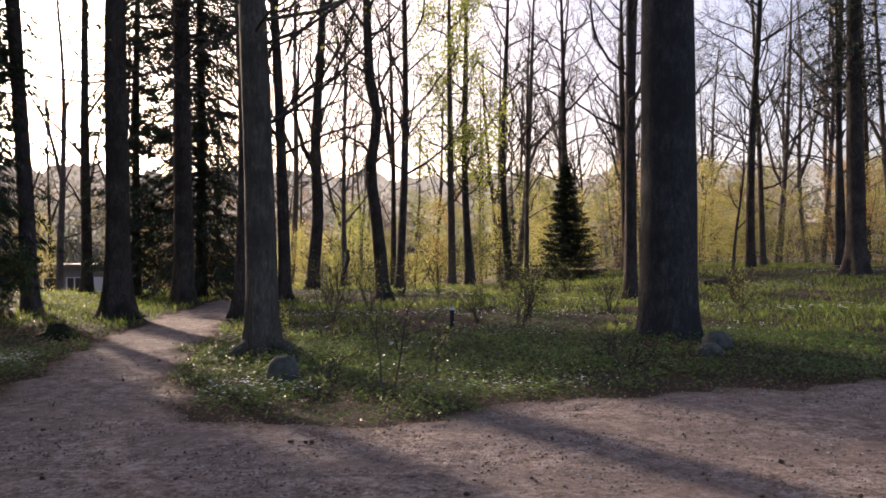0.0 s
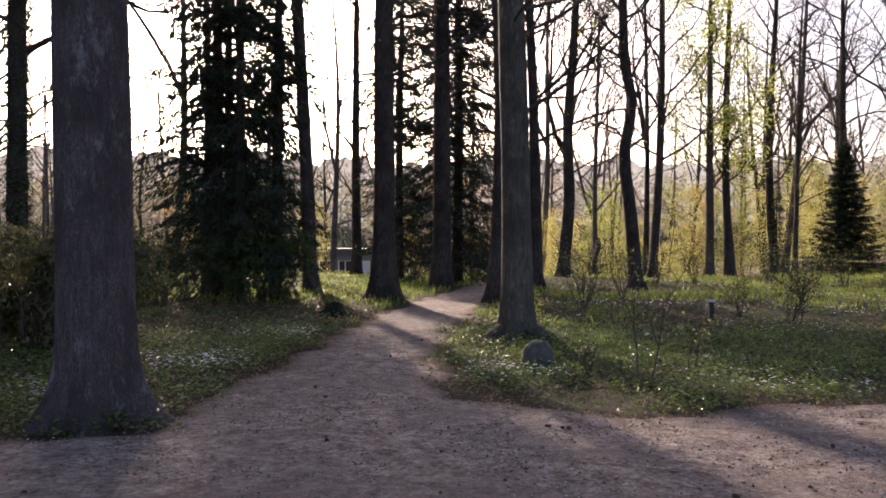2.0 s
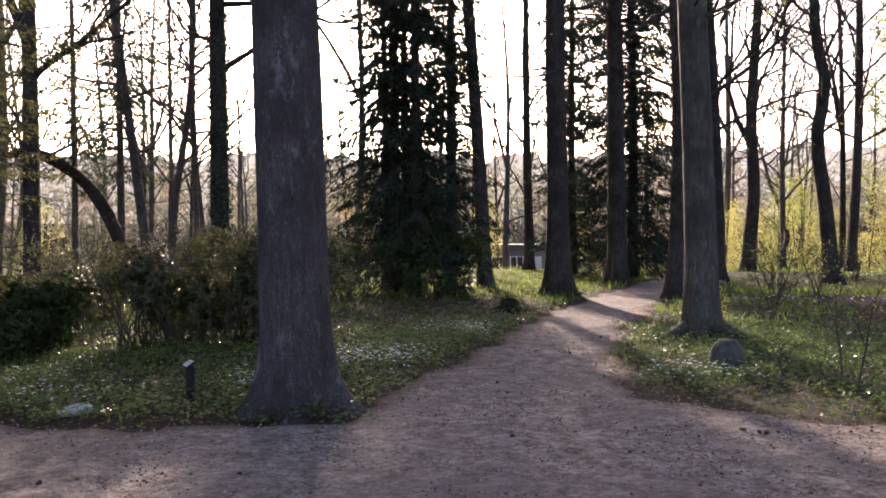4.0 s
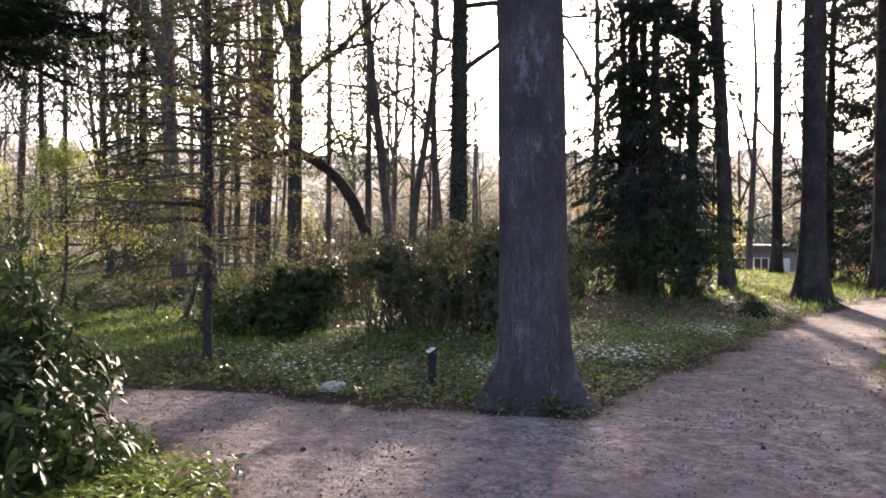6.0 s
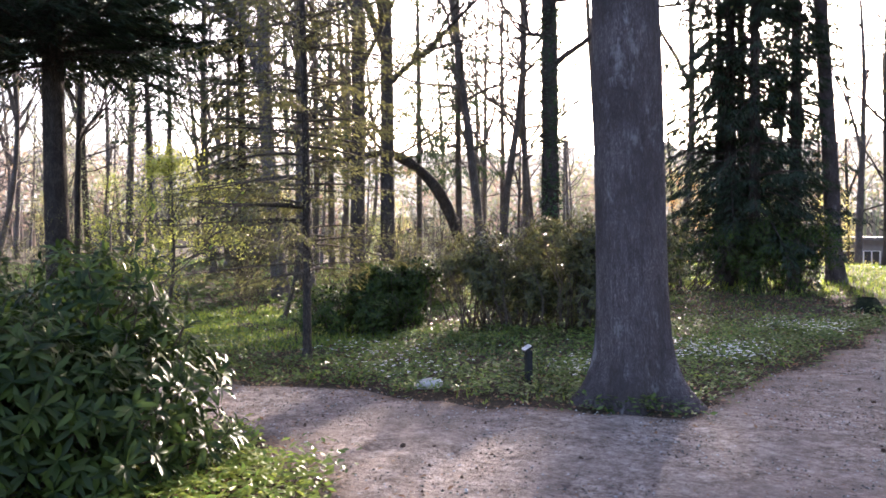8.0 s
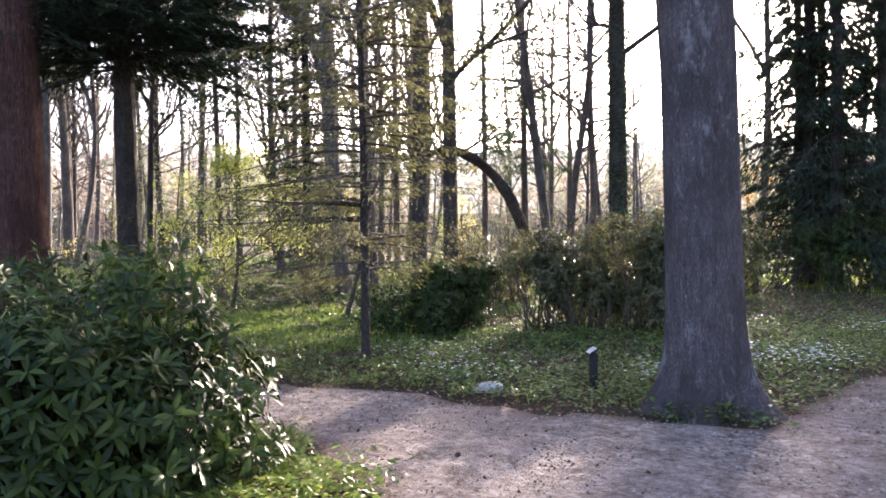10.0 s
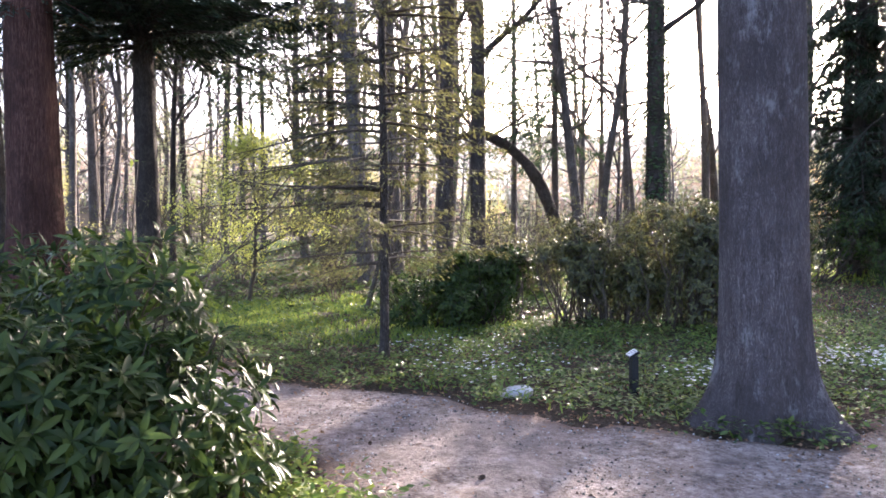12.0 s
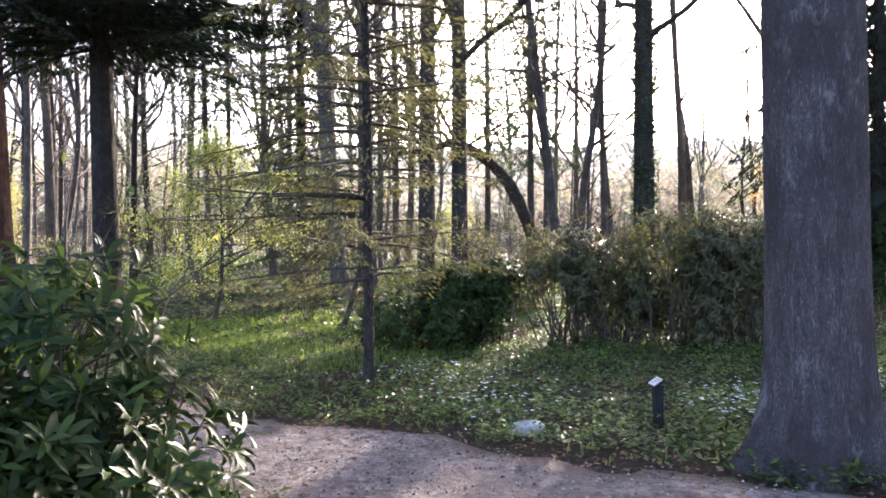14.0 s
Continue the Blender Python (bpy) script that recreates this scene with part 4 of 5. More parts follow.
boulder("boulder", -0.93, 9.75, 0.2, 0.17, 0.25, "upright rounded grey boulder at a tree's foot", 3, STONE, 20, 0.3, (8, 14))
boulder("boulder", 4.98, 10.9, 0.2, 0.17, 0.14, "low rounded grey boulder by a massive trunk", 5, STONE, 0, 0.3)
boulder("boulder", 5.35, 11.45, 0.26, 0.2, 0.2, "low rounded grey boulder by a massive trunk", 6, STONE, 40, 0.3)
boulder("pale_boulder", -6.15, 5.1, 0.16, 0.1, 0.065, "pale whitish stone among the flowers at the path's edge", 8, STONE_PALE, 30, 0.3, (0, -12))


def label_post(x, y, height, turn, label, group="low label posts"):
    """A low dark post with a slanted plate on top."""
    ob = thing("label_post", x, y, float(land(x, y)), label, "post", group, turn)
    post_ob = part("post", box(bmesh.new(), 0.085, 0.06, height + 0.15, (0, 0, height / 2 - 0.075), bevel=0.006), POST_PAINT, ob)
    part("plate_back", box(bmesh.new(), 0.125, 0.10, 0.02, (0, -0.012, height + 0.012), (32, 0, 0), 0.004), POST_PAINT, ob)
    plate = part("plate", box(bmesh.new(), 0.11, 0.085, 0.006, (0, -0.020, height + 0.026), (32, 0, 0), 0.001), PLATE, ob, "pale printed plate")
    for k in range(3):
        part("print_line", box(bmesh.new(), 0.08 - 0.02 * k, 0.008, 0.002, (-0.004 * k, -0.020 - 0.018 * (k - 1) - 0.0016, height + 0.0297 - 0.0115 * (k - 1)), (32, 0, 0)), PRINT, plate)
    return ob


label_post(-5.56, 5.95, 0.35, -30, "low black label post with a slanted pale plate among flowers")
label_post(1.9, 16.4, 0.36, 6, "low black label post with a slanted pale plate in the meadow")
label_post(-9.3, 23.4, 0.5, 22, "low black label post with a slanted pale plate beside the path")
label_post(-4.45, 1.18, 0.14, 60, "short label post with a pale plate at the shrub's foot")


def root_plate(x, y, seed, label, size=1.0):
    """An old stump: a low broken trunk with root toes."""
    rng = np.random.default_rng(seed)
    ob = thing("tree_stump", x, y, float(land(x, y)), label, "stump")
    ob.scale = (size, size, size * 0.62)
    part("stump", trunk_mesh(spine(0.42, (0.1, 0), (), rng, 0.02, 6), 0.42, rng, 26, 0.9, 0.16, 0.7, 0.06), BARK_MOSS, ob)
    geo = Geo()
    for k in range(5):
        a = k * 1.3 + rng.uniform(0, 0.6)
        u = np.linspace(0, 1, 6)
        pts = np.stack([math.cos(a) * (0.12 + 0.42 * u), math.sin(a) * (0.12 + 0.42 * u), 0.14 * (1 - u) - 0.03 * u], 1)
        geo.tube(pts, np.linspace(0.08, 0.03, 6), 7)
    tagged(part("root_spread", geo, BARK_MOSS, ob), kind="stuff")
    return ob


root_plate(-3.93, 1.93, 9, "small dark stump among bright herbs", 0.42)
root_plate(-5.95, 16.3, 4, "dark mossy tree stump with short roots at the path's edge")


def fallen_log(x, y, turn, length, radius, seed, label):
    rng = np.random.default_rng(seed)
    ob = thing("fallen_log", x, y, float(land(x, y)), label, "log", turn=turn)
    geo = Geo()
    u = np.linspace(-0.5, 0.5, 12)
    geo.tube(np.stack([u * length, 0.06 * np.sin(u * 5), radius * 0.7 + 0.04 * np.cos(u * 7)], 1), radius * (1 + 0.25 * np.sin(u * 6 + seed)), 10)
    part("log", geo, BARK_DARK, ob)
    twigs = Geo()
    for _ in range(5):
        limb(twigs, rng, (rng.uniform(-0.4, 0.4) * length, 0, radius), unit(rng, 1)[0] * (1, 1, 0.3) + (0, 0, 0.4), rng.uniform(0.3, 0.7), 0.02, 1, [], 0.0, 0.3, 2)
    tagged(part("twig_tangle", twigs, BARK_TWIG, ob), kind="stuff")
    return ob


fallen_log(14.2, 29.6, 12, 1.9, 0.16, 2, "dark fallen log lying in the sunlit grass")


# ---- woods further off: copies of a few grown trees ----
models = [broadleaf("woodland_tree", -30 - 6 * k, 60, 0.34 + 0.05 * (k % 3), 18 + k, "bare woodland tree with a haze of spring twigs", (BARK_HAZED, BARK_DARK, BARK_HAZED)[k % 3],
                    (LEAF_OLIVE, LEAF_SPRING, LEAF_OLIVE, LEAF_YELLOW, LEAF_BROWN, LEAF_OLIVE)[k], 100 + k, start=0.18, limbs=14, count=(900, 1600, 800, 1500, 1600, 1000)[k], size=0.085,
                    steep=0.15 + 0.06 * k, flare=0.5, sides=8, kids=4, pieces=False, group="open woodland", wander=0.5,
                    fork=((5.5 + 0.7 * k, 60 * k, 66, 8.5, 0.13), (7.5, 60 * k + 150, 60, 6, 0.09))) for k in range(6)]
# the fourth beech has leaves with haze put into their colour
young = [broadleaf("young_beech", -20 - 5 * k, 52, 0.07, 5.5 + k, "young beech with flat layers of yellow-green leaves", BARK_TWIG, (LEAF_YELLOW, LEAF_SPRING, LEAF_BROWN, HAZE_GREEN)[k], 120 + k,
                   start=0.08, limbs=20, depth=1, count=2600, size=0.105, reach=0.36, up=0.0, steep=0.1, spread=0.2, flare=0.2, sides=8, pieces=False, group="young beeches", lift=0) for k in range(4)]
rng = np.random.default_rng(5)
taken = [(o.location.x, o.location.y) for o in scene.objects if o.get("category") == "tree"]


def place(source, az, d, size, gap=2.2):
    x, y = -d * math.sin(radians(az)), d * math.cos(radians(az))
    if any(math.hypot(x - q, y - r) < gap for q, r in taken):
        return
    taken.append((x, y))
    copy_thing(source, pose(x, y, float(land(x, y)) - 0.05, 0, 0, rng.uniform(0, 360)) @ Matrix.Scale(size, 4))


for k in range(160):
    az = rng.uniform(-48, 104)
    lake = -8 < az < 62
    d = rng.uniform(42, 64) if lake else rng.uniform(46 if az < 0 else 34, 85)
    if lake and rng.uniform() < (0.8 if 8 < az < 52 else 0.3):
        continue
    place(models[rng.integers(0, 6)], az, d, rng.uniform(0.8, 1.15))
for k in range(60):
    place(young[rng.choice([0, 0, 1])], rng.uniform(-28, 8), rng.uniform(50, 68), rng.uniform(0.6, 1.15), 1.3)
for k in range(80):
    az = rng.uniform(-40, 100)
    if 15.5 < az < 47:
        continue
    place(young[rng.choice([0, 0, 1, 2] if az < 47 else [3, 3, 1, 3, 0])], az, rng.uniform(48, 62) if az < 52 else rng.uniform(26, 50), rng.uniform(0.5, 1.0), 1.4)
for k in range(34):
    place(young[rng.choice([0, 0, 1, 2])], rng.uniform(-46, -17), rng.uniform(46, 64), rng.uniform(0.7, 1.2), 1.4)
for az, d in ((16.4, 58), (20.3, 63), (10.0, 50), (22.0, 60)):
    place(models[4], az, d, 0.75)
for az, d in ((14.6, 54), (11.2, 46), (22.8, 56)):
    place(young[2], az, d, 1.4)
# unseen trees added behind the walker, to close the place and shade the light from there
for k in range(20):
    place(models[rng.integers(0, 6)], rng.uniform(105, 308), rng.uniform(22, 60), rng.uniform(0.9, 1.1))

# ---- lake, far shore and the wooded hill beyond it ----
m, nt, mat_out = material("lake_water")
water_bump = bump(nt, noise_tex(nt, coords(nt, (1, 2.5, 1)), 1.5, 4.0), 0.15, 0.05)
w = node(nt, "ShaderNodeBsdfPrincipled", Roughness=0.08)
w.inputs["Base Color"].default_value = (0.05, 0.06, 0.06, 1)
nt.links.new(water_bump, w.inputs["Normal"])
nt.links.new(w.outputs[0], mat_out.inputs[0])
geo = Geo()
a = np.radians(np.linspace(-16, 66, 40))
ring_in, ring_out = np.stack([-np.sin(a) * 92, np.cos(a) * 92, np.full(40, -2.25)], 1), np.stack([-np.sin(a) * 175, np.cos(a) * 175, np.full(40, -2.25)], 1)
q = np.arange(39)
geo.add(np.concatenate([ring_in, ring_out]), np.stack([q, q + 1, q + 41, q + 40], 1))
tagged(part("lake", geo, m), "still grey lake water between the trees", "water", kind="structure")

# far crowns are paled by haze in their leaf colours
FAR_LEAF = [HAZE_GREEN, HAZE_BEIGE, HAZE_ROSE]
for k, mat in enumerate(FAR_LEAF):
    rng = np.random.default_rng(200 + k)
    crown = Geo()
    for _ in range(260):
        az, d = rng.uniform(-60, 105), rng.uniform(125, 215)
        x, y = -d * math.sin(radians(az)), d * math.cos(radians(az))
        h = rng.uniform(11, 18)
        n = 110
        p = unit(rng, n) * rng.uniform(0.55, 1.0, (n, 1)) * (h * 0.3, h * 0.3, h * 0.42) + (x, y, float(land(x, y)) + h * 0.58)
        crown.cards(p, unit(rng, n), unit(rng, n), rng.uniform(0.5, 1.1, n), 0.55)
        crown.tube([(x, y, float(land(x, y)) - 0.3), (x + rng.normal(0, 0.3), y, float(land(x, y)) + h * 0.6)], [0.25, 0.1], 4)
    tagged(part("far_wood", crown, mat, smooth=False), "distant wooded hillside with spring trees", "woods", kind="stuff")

rng = np.random.default_rng(210)
far = Geo()
for _ in range(105):
    az, d = (rng.uniform(34, 104), rng.uniform(68, 125)) if rng.uniform() < 0.8 else (rng.uniform(-25, 12), rng.uniform(66, 110))
    x, y = -d * math.sin(radians(az)), d * math.cos(radians(az))
    if -8 < az < 62 and d > 90:
        continue
    z, h = float(land(x, y)), rng.uniform(12, 18)
    top = np.array([x + rng.normal(0, 0.6), y + rng.normal(0, 0.6), z + h])
    foot = np.array([x, y, z - 0.3])
    far.tube([foot, foot * 0.5 + top * 0.5 + rng.normal(0, 0.3, 3), top], [0.17, 0.11, 0.03], 5)
    for _ in range(16):
        s = rng.uniform(0.2, 0.95)
        p = foot + (top - foot) * s
        limb(far, rng, p, unit(rng, 1)[0] * (1, 1, 0.3) + (0, 0, 0.6), rng.uniform(1.5, 4.0), 0.05, 1, [], 0.06, 0.2, 3)
tagged(part("far_trees", far, BARK_HAZED), "bare pale trees far off in the haze", "woods", kind="stuff")

# backdrop ring that glows: bright haze over the far ridge is put into its emission
m, nt, mat_out = material("glowing_haze")
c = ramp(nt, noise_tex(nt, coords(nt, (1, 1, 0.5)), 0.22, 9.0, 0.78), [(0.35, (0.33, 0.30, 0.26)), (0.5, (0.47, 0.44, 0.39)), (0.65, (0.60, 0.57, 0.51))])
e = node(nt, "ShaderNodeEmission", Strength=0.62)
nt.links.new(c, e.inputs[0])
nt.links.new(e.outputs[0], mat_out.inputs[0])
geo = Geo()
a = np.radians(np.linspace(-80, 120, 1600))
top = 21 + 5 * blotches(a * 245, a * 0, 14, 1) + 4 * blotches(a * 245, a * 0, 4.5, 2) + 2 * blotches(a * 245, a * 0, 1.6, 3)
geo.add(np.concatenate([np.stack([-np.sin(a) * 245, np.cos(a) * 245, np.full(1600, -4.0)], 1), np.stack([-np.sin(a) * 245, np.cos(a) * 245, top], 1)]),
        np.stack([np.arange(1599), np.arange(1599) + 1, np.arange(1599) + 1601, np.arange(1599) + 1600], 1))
tagged(part("backdrop", geo, m, smooth=False), "glowing backdrop ring painted as a hazy far wooded ridge", "backdrop", kind="structure")


# ---- ground plants ----
def scatter(rng, n, x0, x1, y0, y1, accept):
    x, y = rng.uniform(x0, x1, n), rng.uniform(y0, y1, n)
    ok = accept(x, y)
    return x[ok], y[ok]


def patchy(x, y, s=0.5, seed=0.0):
    return 0.65 * blotches(x, y, 1.6 / s, seed) + 0.35 * blotches(x, y, 0.5 / s, seed + 5)


def herbs(name, n, area, accept, seed, leaf_len, per, height, mat, label, category, width=0.5):
    rng = np.random.default_rng(seed)
    x, y = scatter(rng, n, *area, accept)
    z = land(x, y)
    m = len(x)
    P = np.repeat(np.stack([x, y, z + 0.0], 1), per, 0)
    a = rng.uniform(0, 6.283, m * per)
    P[:, 2] += rng.uniform(0.1, 1.0, m * per) * height * np.repeat(0.35 + 1.3 * blotches(x, y, 0.4, seed % 7), per)
    P[:, :2] += rng.normal(0, leaf_len * 0.5, (m * per, 2))
    way = np.stack([np.cos(a), np.sin(a), rng.normal(0.15, 0.3, m * per)], 1)
    geo = Geo()
    geo.cards(P, way, np.tile((0.0, 0.0, 1.0), (m * per, 1)) + rng.normal(0, 0.3, (m * per, 3)), leaf_len * rng.uniform(0.6, 1.4, m * per), leaf_len * width)
    return tagged(part(name, geo, mat, smooth=False), label, category, kind="stuff")


def off_path(x, y, gap=0.15):
    return rim_distance(x, y) < -gap


def near_rim(x, y, seed):
    """Beside the paths, with a ragged edge."""
    return rim_distance(x, y) < np.random.default_rng(seed).normal(-0.06, 0.1, len(x)) + 0.5 * (blotches(x, y, 0.55, 9) - 0.5)


herbs("ground_herbs", 62000, (-13, 9, 2.6, 14), lambda x, y: near_rim(x, y, 1) & (patchy(x, y, 0.8) + np.random.default_rng(1).uniform(-0.3, 0.3, len(x)) > 0.43 + 0.6 * bare_earth(x, y)), 301, 0.062, 3, 0.13, LEAF_HERB, "low green woodland herbs", "herbs")
# brighter leaves of the anemones, in drifts of their own
herbs("anemone_leaves", 30000, (-12, 8, 4, 15), lambda x, y: near_rim(x, y, 2) & (patchy(x, y, 1.0, 4) + np.random.default_rng(2).uniform(-0.15, 0.15, len(x)) > 0.6 + 0.6 * bare_earth(x, y)), 305, 0.05, 3, 0.16, LEAF_FRESH, "fresh green anemone leaves in drifts", "herbs", 0.6)
herbs("ground_herbs", 20000, (-22, 22, 12, 34), lambda x, y: off_path(x, y) & (patchy(x, y, 0.6, 1) > 0.35), 302, 0.09, 3, 0.10, LEAF_HERB, "low green woodland herbs", "herbs")


def grass(n, area, accept, seed, height):
    rng = np.random.default_rng(seed)
    x, y = scatter(rng, n, *area, accept)
    m = len(x)
    P = np.stack([x, y, land(x, y) - 0.01], 1)
    way = np.stack([rng.normal(0, 0.45, m), rng.normal(0, 0.45, m), np.ones(m)], 1)
    geo = Geo()
    geo.cards(P, way, unit(rng, m), height * rng.uniform(0.5, 1.4, m), 0.012 + height * 0.08)
    return tagged(part("grass", geo, LEAF_GRASS, smooth=False), "short fresh grass", "grass", kind="stuff")


grass(12000, (-16, 10, 2.5, 16), lambda x, y: off_path(x, y, 0.05) & (patchy(x, y, 0.7, 2) > 0.45), 311, 0.09)
grass(9000, (-15, -9.2, 4.6, 8.2), lambda x, y: off_path(x, y, 0.3) & (patchy(x, y, 0.9, 7) > 0.3), 313, 0.11)
grass(64000, (-22, 28, 14, 46), lambda x, y: off_path(x, y, 0.1) & (patchy(x, y, 0.4, 3) > 0.42 + 0.6 * bare_earth(x, y)), 312, 0.19)


def anemones(n, area, accept, seed, size):
    """White wood anemones: flat six-petalled flowers held over the leaves."""
    rng = np.random.default_rng(seed)
    x, y = scatter(rng, n, *area, accept)
    m = len(x)
    P = np.repeat(np.stack([x, y, land(x, y) + rng.uniform(0.08, 0.16, m)], 1), 5, 0)
    tilt = np.repeat(unit(rng, m) * 0.45 + (0, 0, 1), 5, 0)
    a = np.tile(np.arange(5) * 1.2566, m) + np.repeat(rng.uniform(0, 6.28, m), 5)
    way = np.stack([np.cos(a), np.sin(a), np.full(m * 5, 0.25)], 1)
    geo = Geo()
    geo.cards(P, way, tilt, size * np.repeat(rng.uniform(0.7, 1.2, m), 5), size * 0.8)
    return tagged(part("anemone_flowers", geo, PETAL, smooth=False), "small white wood anemones in drifts", "flowers", kind="stuff")


herbs("ground_herbs", 20000, (-46, -12, -6, 26), lambda x, y: off_path(x, y) & (patchy(x, y, 0.5, 6) > 0.3), 303, 0.14, 3, 0.16, LEAF_HERB, "low green woodland herbs", "herbs")
herbs("shrub_foot_herbs", 3600, (-6.6, -3.4, 0.6, 3.0), lambda x, y: off_path(x, y, 0.02), 304, 0.06, 4, 0.12, LEAF_GRASS, "bright yellow-green herbs at the shrub's foot", "herbs")
anemones(3600, (-16, 8, 3, 17), lambda x, y: off_path(x, y, 0.12) & (patchy(x, y, 1.1, 4) + np.random.default_rng(9).uniform(-0.2, 0.2, len(x)) > 0.72), 321, 0.017)
anemones(9000, (-4, 24, 12, 36), lambda x, y: off_path(x, y, 0.3) & (patchy(x, y, 0.7, 5) > 0.66), 322, 0.032)
for k, (cx, cy, r) in enumerate([(-5.0, 8.6, 0.9), (-5.1, 11.6, 1.0), (-6.9, 5.4, 0.9), (-8.2, 5.9, 0.9), (-5.3, 7.0, 0.8), (3.0, 15.2, 1.6), (-1.2, 9.0, 0.9), (1.6, 9.0, 1.4)]):
    herbs("anemone_leaves", 700, (cx - r, cx + r, cy - r, cy + r), lambda x, y: off_path(x, y, 0.1) & (np.hypot(x - cx, y - cy) < r * np.random.default_rng(k).uniform(0.3, 1.0, len(x))), 350 + k, 0.05, 3, 0.16, LEAF_FRESH, "fresh green anemone leaves in a drift", "herbs", 0.6)
    anemones((700, 700, 260, 260, 500, 500, 350, 350)[k], (cx - r, cx + r, cy - r, cy + r), lambda x, y: off_path(x, y, 0.12) & (np.hypot(x - cx, y - cy) < r * np.random.default_rng(k).uniform(0.2, 1.0, len(x))), 330 + k, 0.023)

herbs("leaf_litter", 46000, (-12, 10, 1, 18), lambda x, y: (rim_distance(x, y) < np.random.default_rng(3).uniform(-1.6, 0.9, len(x)) ** 1.0), 341, 0.045, 1, 0.035, LITTER, "brown fallen leaves", "leaves", 0.6)

herbs("leaf_litter", 30000, (-10, 9, 1, 18), lambda x, y: np.abs(rim_distance(x, y) + 0.05) < np.random.default_rng(4).exponential(0.16, len(x)), 343, 0.042, 1, 0.03, LITTER, "brown fallen leaves along the path's edge", "leaves", 0.6)
herbs("leaf_litter", 5000, (-6.6, -3.9, 0.4, 2.3), lambda x, y: off_path(x, y, 0.0), 344, 0.055, 1, 0.05, LITTER, "reddish-brown fallen leaves under the shrub", "leaves", 0.5)
herbs("path_crumbs", 24000, (-9, 9, 1.5, 13), lambda x, y: rim_distance(x, y) > 0.0, 342, 0.018, 1, 0.02, LITTER, "brown crumbs of leaf and bark on the gravel", "leaves", 0.6)
# grit and crumbs on the gravel
def pebbles(name, n, area, small, large, mat, label, seed):
    rng = np.random.default_rng(seed)
    x, y = scatter(rng, n, *area, lambda x, y: rim_distance(x, y) > 0.0)
    m = len(x)
    size = (small + (large - small) * rng.uniform(0, 1, m) ** 3)[:, None, None]
    shape = np.array([(1, 0, 0), (0.1, 0.9, 0), (-0.9, 0.2, 0), (-0.2, -0.8, 0), (0.1, 0.05, 0.8)])
    v = shape[None] * size * rng.uniform(0.6, 1.4, (m, 5, 1)) + np.stack([x, y, land(x, y) + 0.012], 1)[:, None]
    q = np.arange(m)[:, None] * 5
    geo = Geo()
    geo.add(v.reshape(-1, 3), np.concatenate([np.concatenate([q + i for i in f], 1) for f in ((0, 1, 4), (1, 2, 4), (2, 3, 4), (3, 0, 4))]))
    return tagged(part(name, geo, mat, smooth=False), label, "gravel", kind="stuff")


pebbles("grit", 30000, (-9, 8, 1.5, 11), 0.005, 0.015, STONE, "loose grit on the gravel", 8)
pebbles("pale_grit", 12000, (-9, 8, 1.5, 9), 0.005, 0.014, STONE_PALE, "loose pale grit on the gravel", 9)
pebbles("earth_clods", 9000, (-9, 8, 1.5, 13), 0.005, 0.019, CONE, "dark crumbs of earth on the gravel", 10)


def pine_cone():
    """A small open cone of overlapping scales."""
    geo = Geo()
    u = np.linspace(0, 1, 7)
    geo.tube(np.stack([u * 0.055, 0 * u, 0.016 + 0 * u], 1), 0.013 * np.sin(np.pi * (u * 0.85 + 0.1)), 7)
    k = np.arange(36)
    a, s = k * 2.4, k / 36
    base = np.stack([s * 0.05, 0.009 * np.cos(a), 0.016 + 0.009 * np.sin(a)], 1)
    out_way = np.stack([0.5 + 0 * a, np.cos(a), np.sin(a)], 1)
    geo.cards(base, out_way, np.tile((1.0, 0, 0), (36, 1)), 0.015, 0.014)
    ob = part("pine_cone", geo, CONE)
    return tagged(ob, "small dark fallen cone on the gravel", "cone", "fallen cones")


cone = pine_cone()
cone.matrix_basis = pose(-0.6, 6.6, float(land(-0.6, 6.6)) + 0.012)
rng = np.random.default_rng(77)
x, y = scatter(rng, 160, -6, 6, 2.2, 13, lambda x, y: rim_distance(x, y) > 0.15)
for px, py in list(zip(x, y))[:38]:
    copy_thing(cone, pose(px, py, float(land(px, py)) + 0.013, 0, 0, rng.uniform(0, 360)) @ Matrix.Scale(rng.uniform(0.5, 0.85), 4))


def twig_bush(name, x, y, height, label, seed, stems=6, count=60, mat=None, reach=0.5):
    """A small bare shrub of thin stems with a few opening buds."""
    rng = np.random.default_rng(seed)
    ob = thing(name, x, y, float(land(x, y)), label, "shrub")
    wood, tips = Geo(), []
    for _ in range(stems):
        w = unit(rng, 1)[0] * (reach, reach, 0) + (0, 0, 1)
        limb(wood, rng, (rng.normal(0, 0.04), rng.normal(0, 0.04), -0.03), w / np.linalg.norm(w), height * rng.uniform(0.6, 1.05), 0.011 + 0.004 * height, 2, tips, 0.06, 0.14, 3)
    tagged(part("branchwork", wood, BARK_TWIG, ob), kind="stuff")
    crown = Geo()
    leaves(crown, rng, tips, count, 0.04, 0.03)
    tagged(part("foliage", crown, mat or LEAF_SPRING, ob, smooth=False), kind="stuff")
    return ob


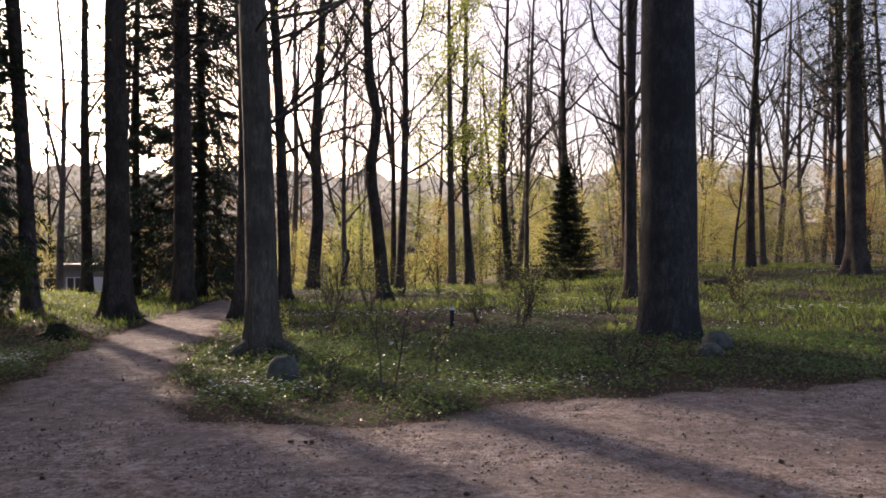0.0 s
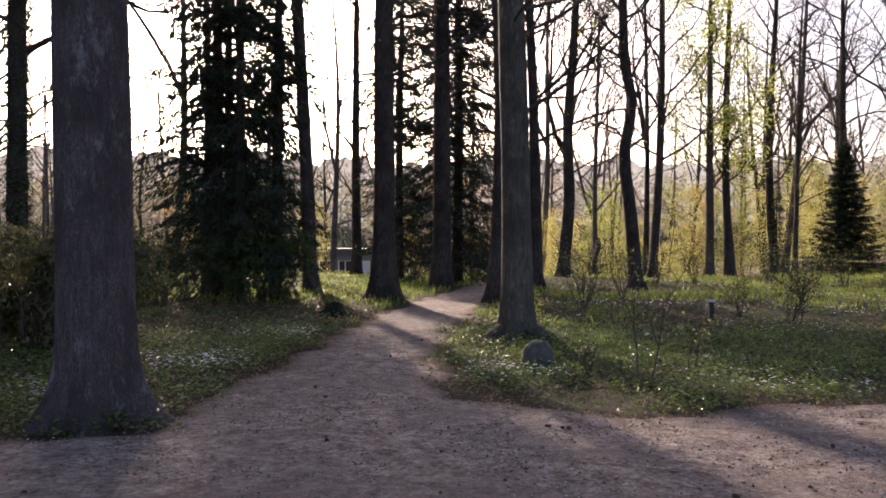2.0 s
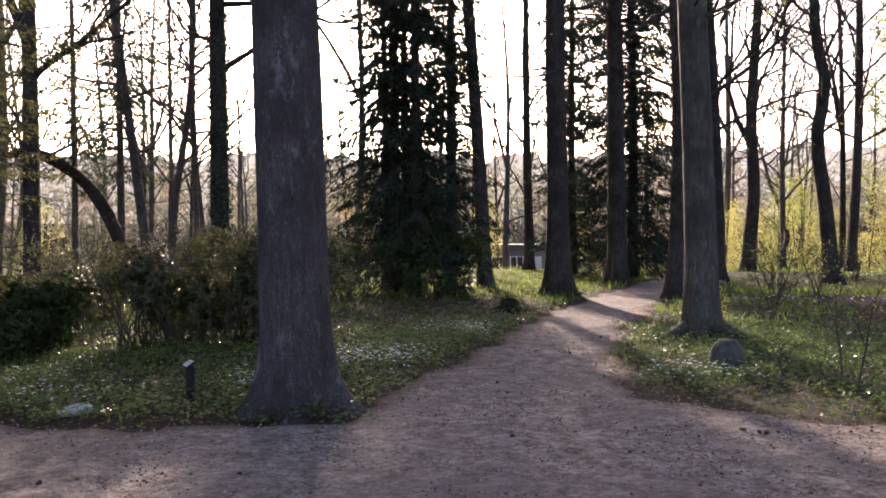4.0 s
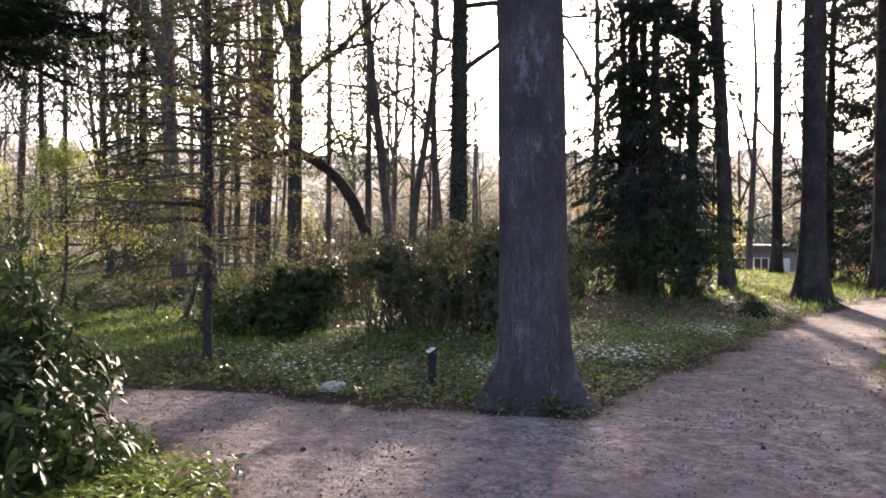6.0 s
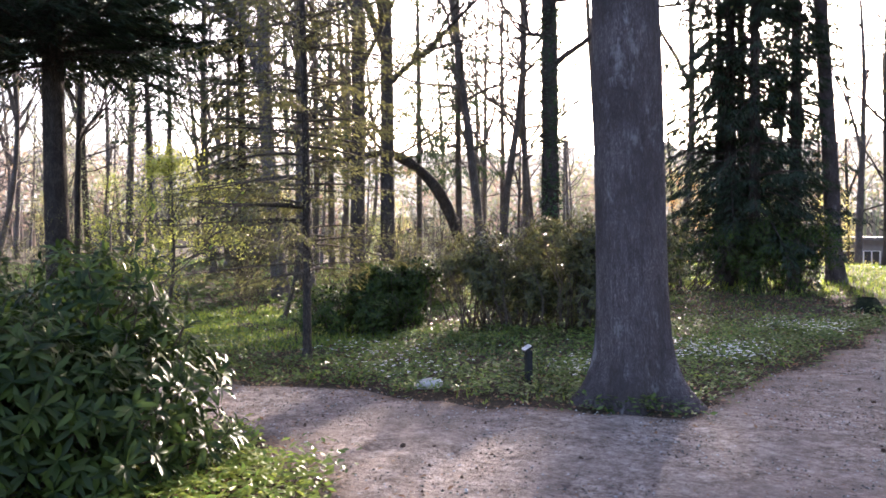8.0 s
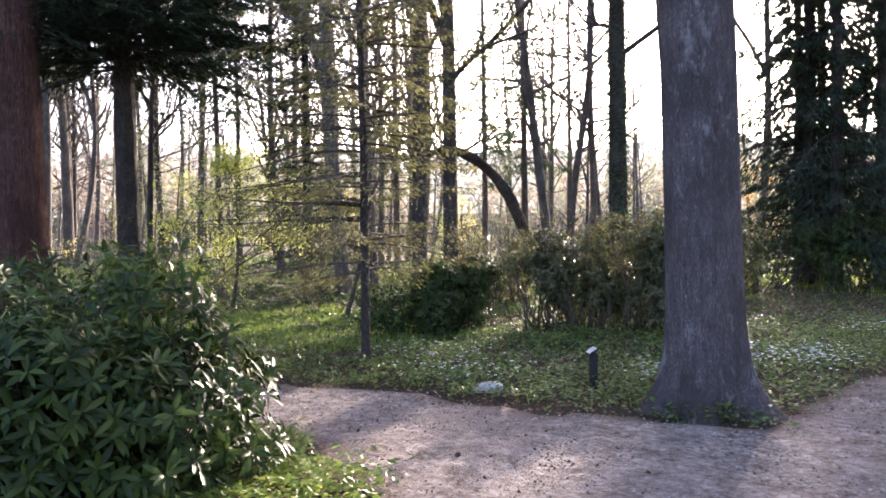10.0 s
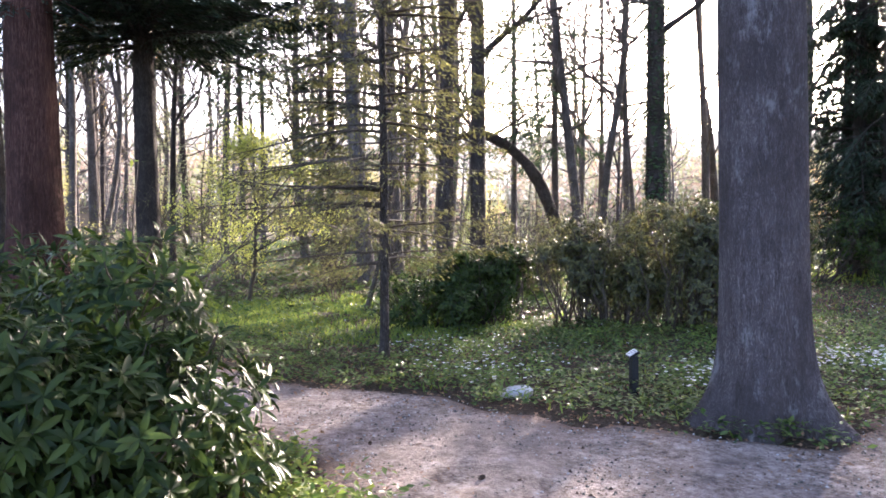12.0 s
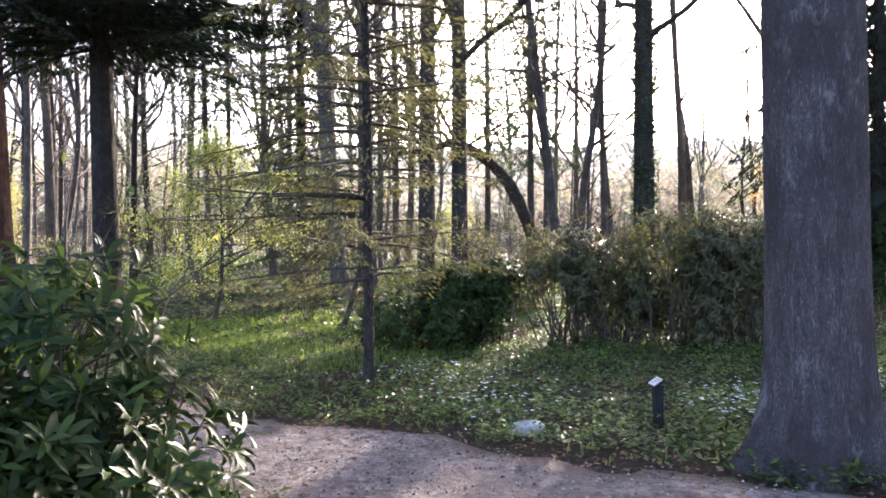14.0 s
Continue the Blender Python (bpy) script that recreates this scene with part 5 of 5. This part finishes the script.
twig_bush("bare_sapling", 0.28, 8.9, 1.15, "thin bare sapling with few twigs at the meadow's edge", 401, 2, 40, reach=0.25)
twig_bush("bare_sapling", -0.35, 9.4, 0.6, "thin bare sapling with few twigs at the meadow's edge", 402, 2, 20, reach=0.2)
twig_bush("bare_sapling", 0.85, 9.8, 0.7, "thin bare sapling with few twigs at the meadow's edge", 403, 2, 20, reach=0.2)
for k, (bx, by, h) in enumerate([(3.2, 15.6, 1.1), (2.6, 17.4, 0.9), (-0.6, 17.5, 1.3), (4.2, 19.5, 1.1), (0.3, 22.5, 1.3), (6.6, 20.5, 1.0), (-1.4, 14.2, 0.8), (9.5, 19.0, 0.9), (7.5, 28, 1.5), (3.0, 30, 1.6), (5.2, 24, 1.3), (1.5, 29, 1.5), (-0.9, 24.5, 1.4), (10.6, 25.0, 1.4), (11.8, 23.8, 1.1), (6.0, 33, 1.8)]):
    twig_bush("twiggy_shrub", bx, by, h, "small bare shrub with opening buds in the meadow", 410 + k, 9, 260)
twig_bush("brush_pile", 3.5, 10.3, 0.6, "heap of dry fallen twigs beside a massive trunk", 430, 10, 0 + 12, LITTER, 1.6)
for k, (bx, by, h) in enumerate([(-13.6, 7.3, 0.9), (-16.2, 8.6, 2.0), (-13.0, 8.9, 0.9), (-17.5, 4.6, 1.6), (-18.5, 7.5, 2.2), (-15.2, 8.1, 2.0), (-16.9, 10.6, 2.4), (-11.2, 9.4, 1.3), (-9.7, 10.2, 1.8), (-10.4, 8.6, 1.6)]):
    twig_bush("twiggy_shrub", bx, by, h, "bushy bare shrub with opening olive buds", 440 + k, 10, 900, LEAF_OLIVE)


# ---- the house by the water ----
def lake_house(x, y, turn):
    """A long low house with a shallow roof, a door and a row of windows."""
    z = float(land(x, y))
    ob = thing("house", x, y, z, "long low pale house by the lake, seen between trunks", "house", turn=turn)
    part("wall", box(bmesh.new(), 9, 6, 3.3, (0, 0, 1.55), bevel=0.02), HOUSE_WALL, ob)
    part("roof", box(bmesh.new(), 9.8, 7, 0.28, (0, 0, 3.34), bevel=0.03), HOUSE_ROOF, ob)
    part("plinth", box(bmesh.new(), 9.1, 6.1, 0.5, (0, 0, 0.15)), STONE, ob)
    for k in range(5):
        wx = -3.6 + 1.8 * k
        if k == 2:
            door = part("door", box(bmesh.new(), 1.0, 0.1, 2.1, (wx, -3.02, 1.3), bevel=0.01), HOUSE_TRIM, ob)
            part("door_handle", box(bmesh.new(), 0.14, 0.06, 0.03, (wx + 0.36, -3.1, 1.3), bevel=0.005), POST_PAINT, door)
            continue
        window = part("window", box(bmesh.new(), 1.3, 0.12, 1.2, (wx, -3.02, 1.75), bevel=0.01), HOUSE_TRIM, ob)
        for s in (-0.3, 0.3):
            part("pane", box(bmesh.new(), 0.5, 0.04, 1.1, (wx + s, -3.085, 1.75)), HOUSE_GLASS, window)
        part("sill", box(bmesh.new(), 1.45, 0.2, 0.06, (wx, -3.1, 1.06)), HOUSE_TRIM, window)


lake_house(-23.5, 74, 18)


def picnic_table(x, y, turn):
    ob = thing("picnic_table", x, y, float(land(x, y)), "far wooden picnic table in the clearing", "table", turn=turn)
    part("tabletop", box(bmesh.new(), 2.0, 0.75, 0.06, (0, 0, 0.74), bevel=0.008), WOOD_OLD, ob)
    for s in (-1, 1):
        part("bench_board", box(bmesh.new(), 2.0, 0.26, 0.05, (0, 0.72 * s, 0.45), bevel=0.008), WOOD_OLD, ob)
        part("cross_beam", box(bmesh.new(), 0.07, 1.6, 0.09, (0.7 * s, 0, 0.38)), WOOD_OLD, ob)
        for q in (-1, 1):
            part("leg", box(bmesh.new(), 0.08, 0.08, 0.84, (0.7 * s, 0.38 * q, 0.36), (24 * q, 0, 0)), WOOD_OLD, ob)


picnic_table(-49.9, 11.2, 80)
twig_bush("leafy_shrub", -20.0, 6.9, 1.9, "soft green shrub in the clearing", 460, 9, 1500, LEAF_HERB)
twig_bush("sprouting_shoot", -6.1, 2.35, 1.62, "pale sprouting shoot rising over the shrub", 461, 1, 40, LEAF_GRASS, 0.05)
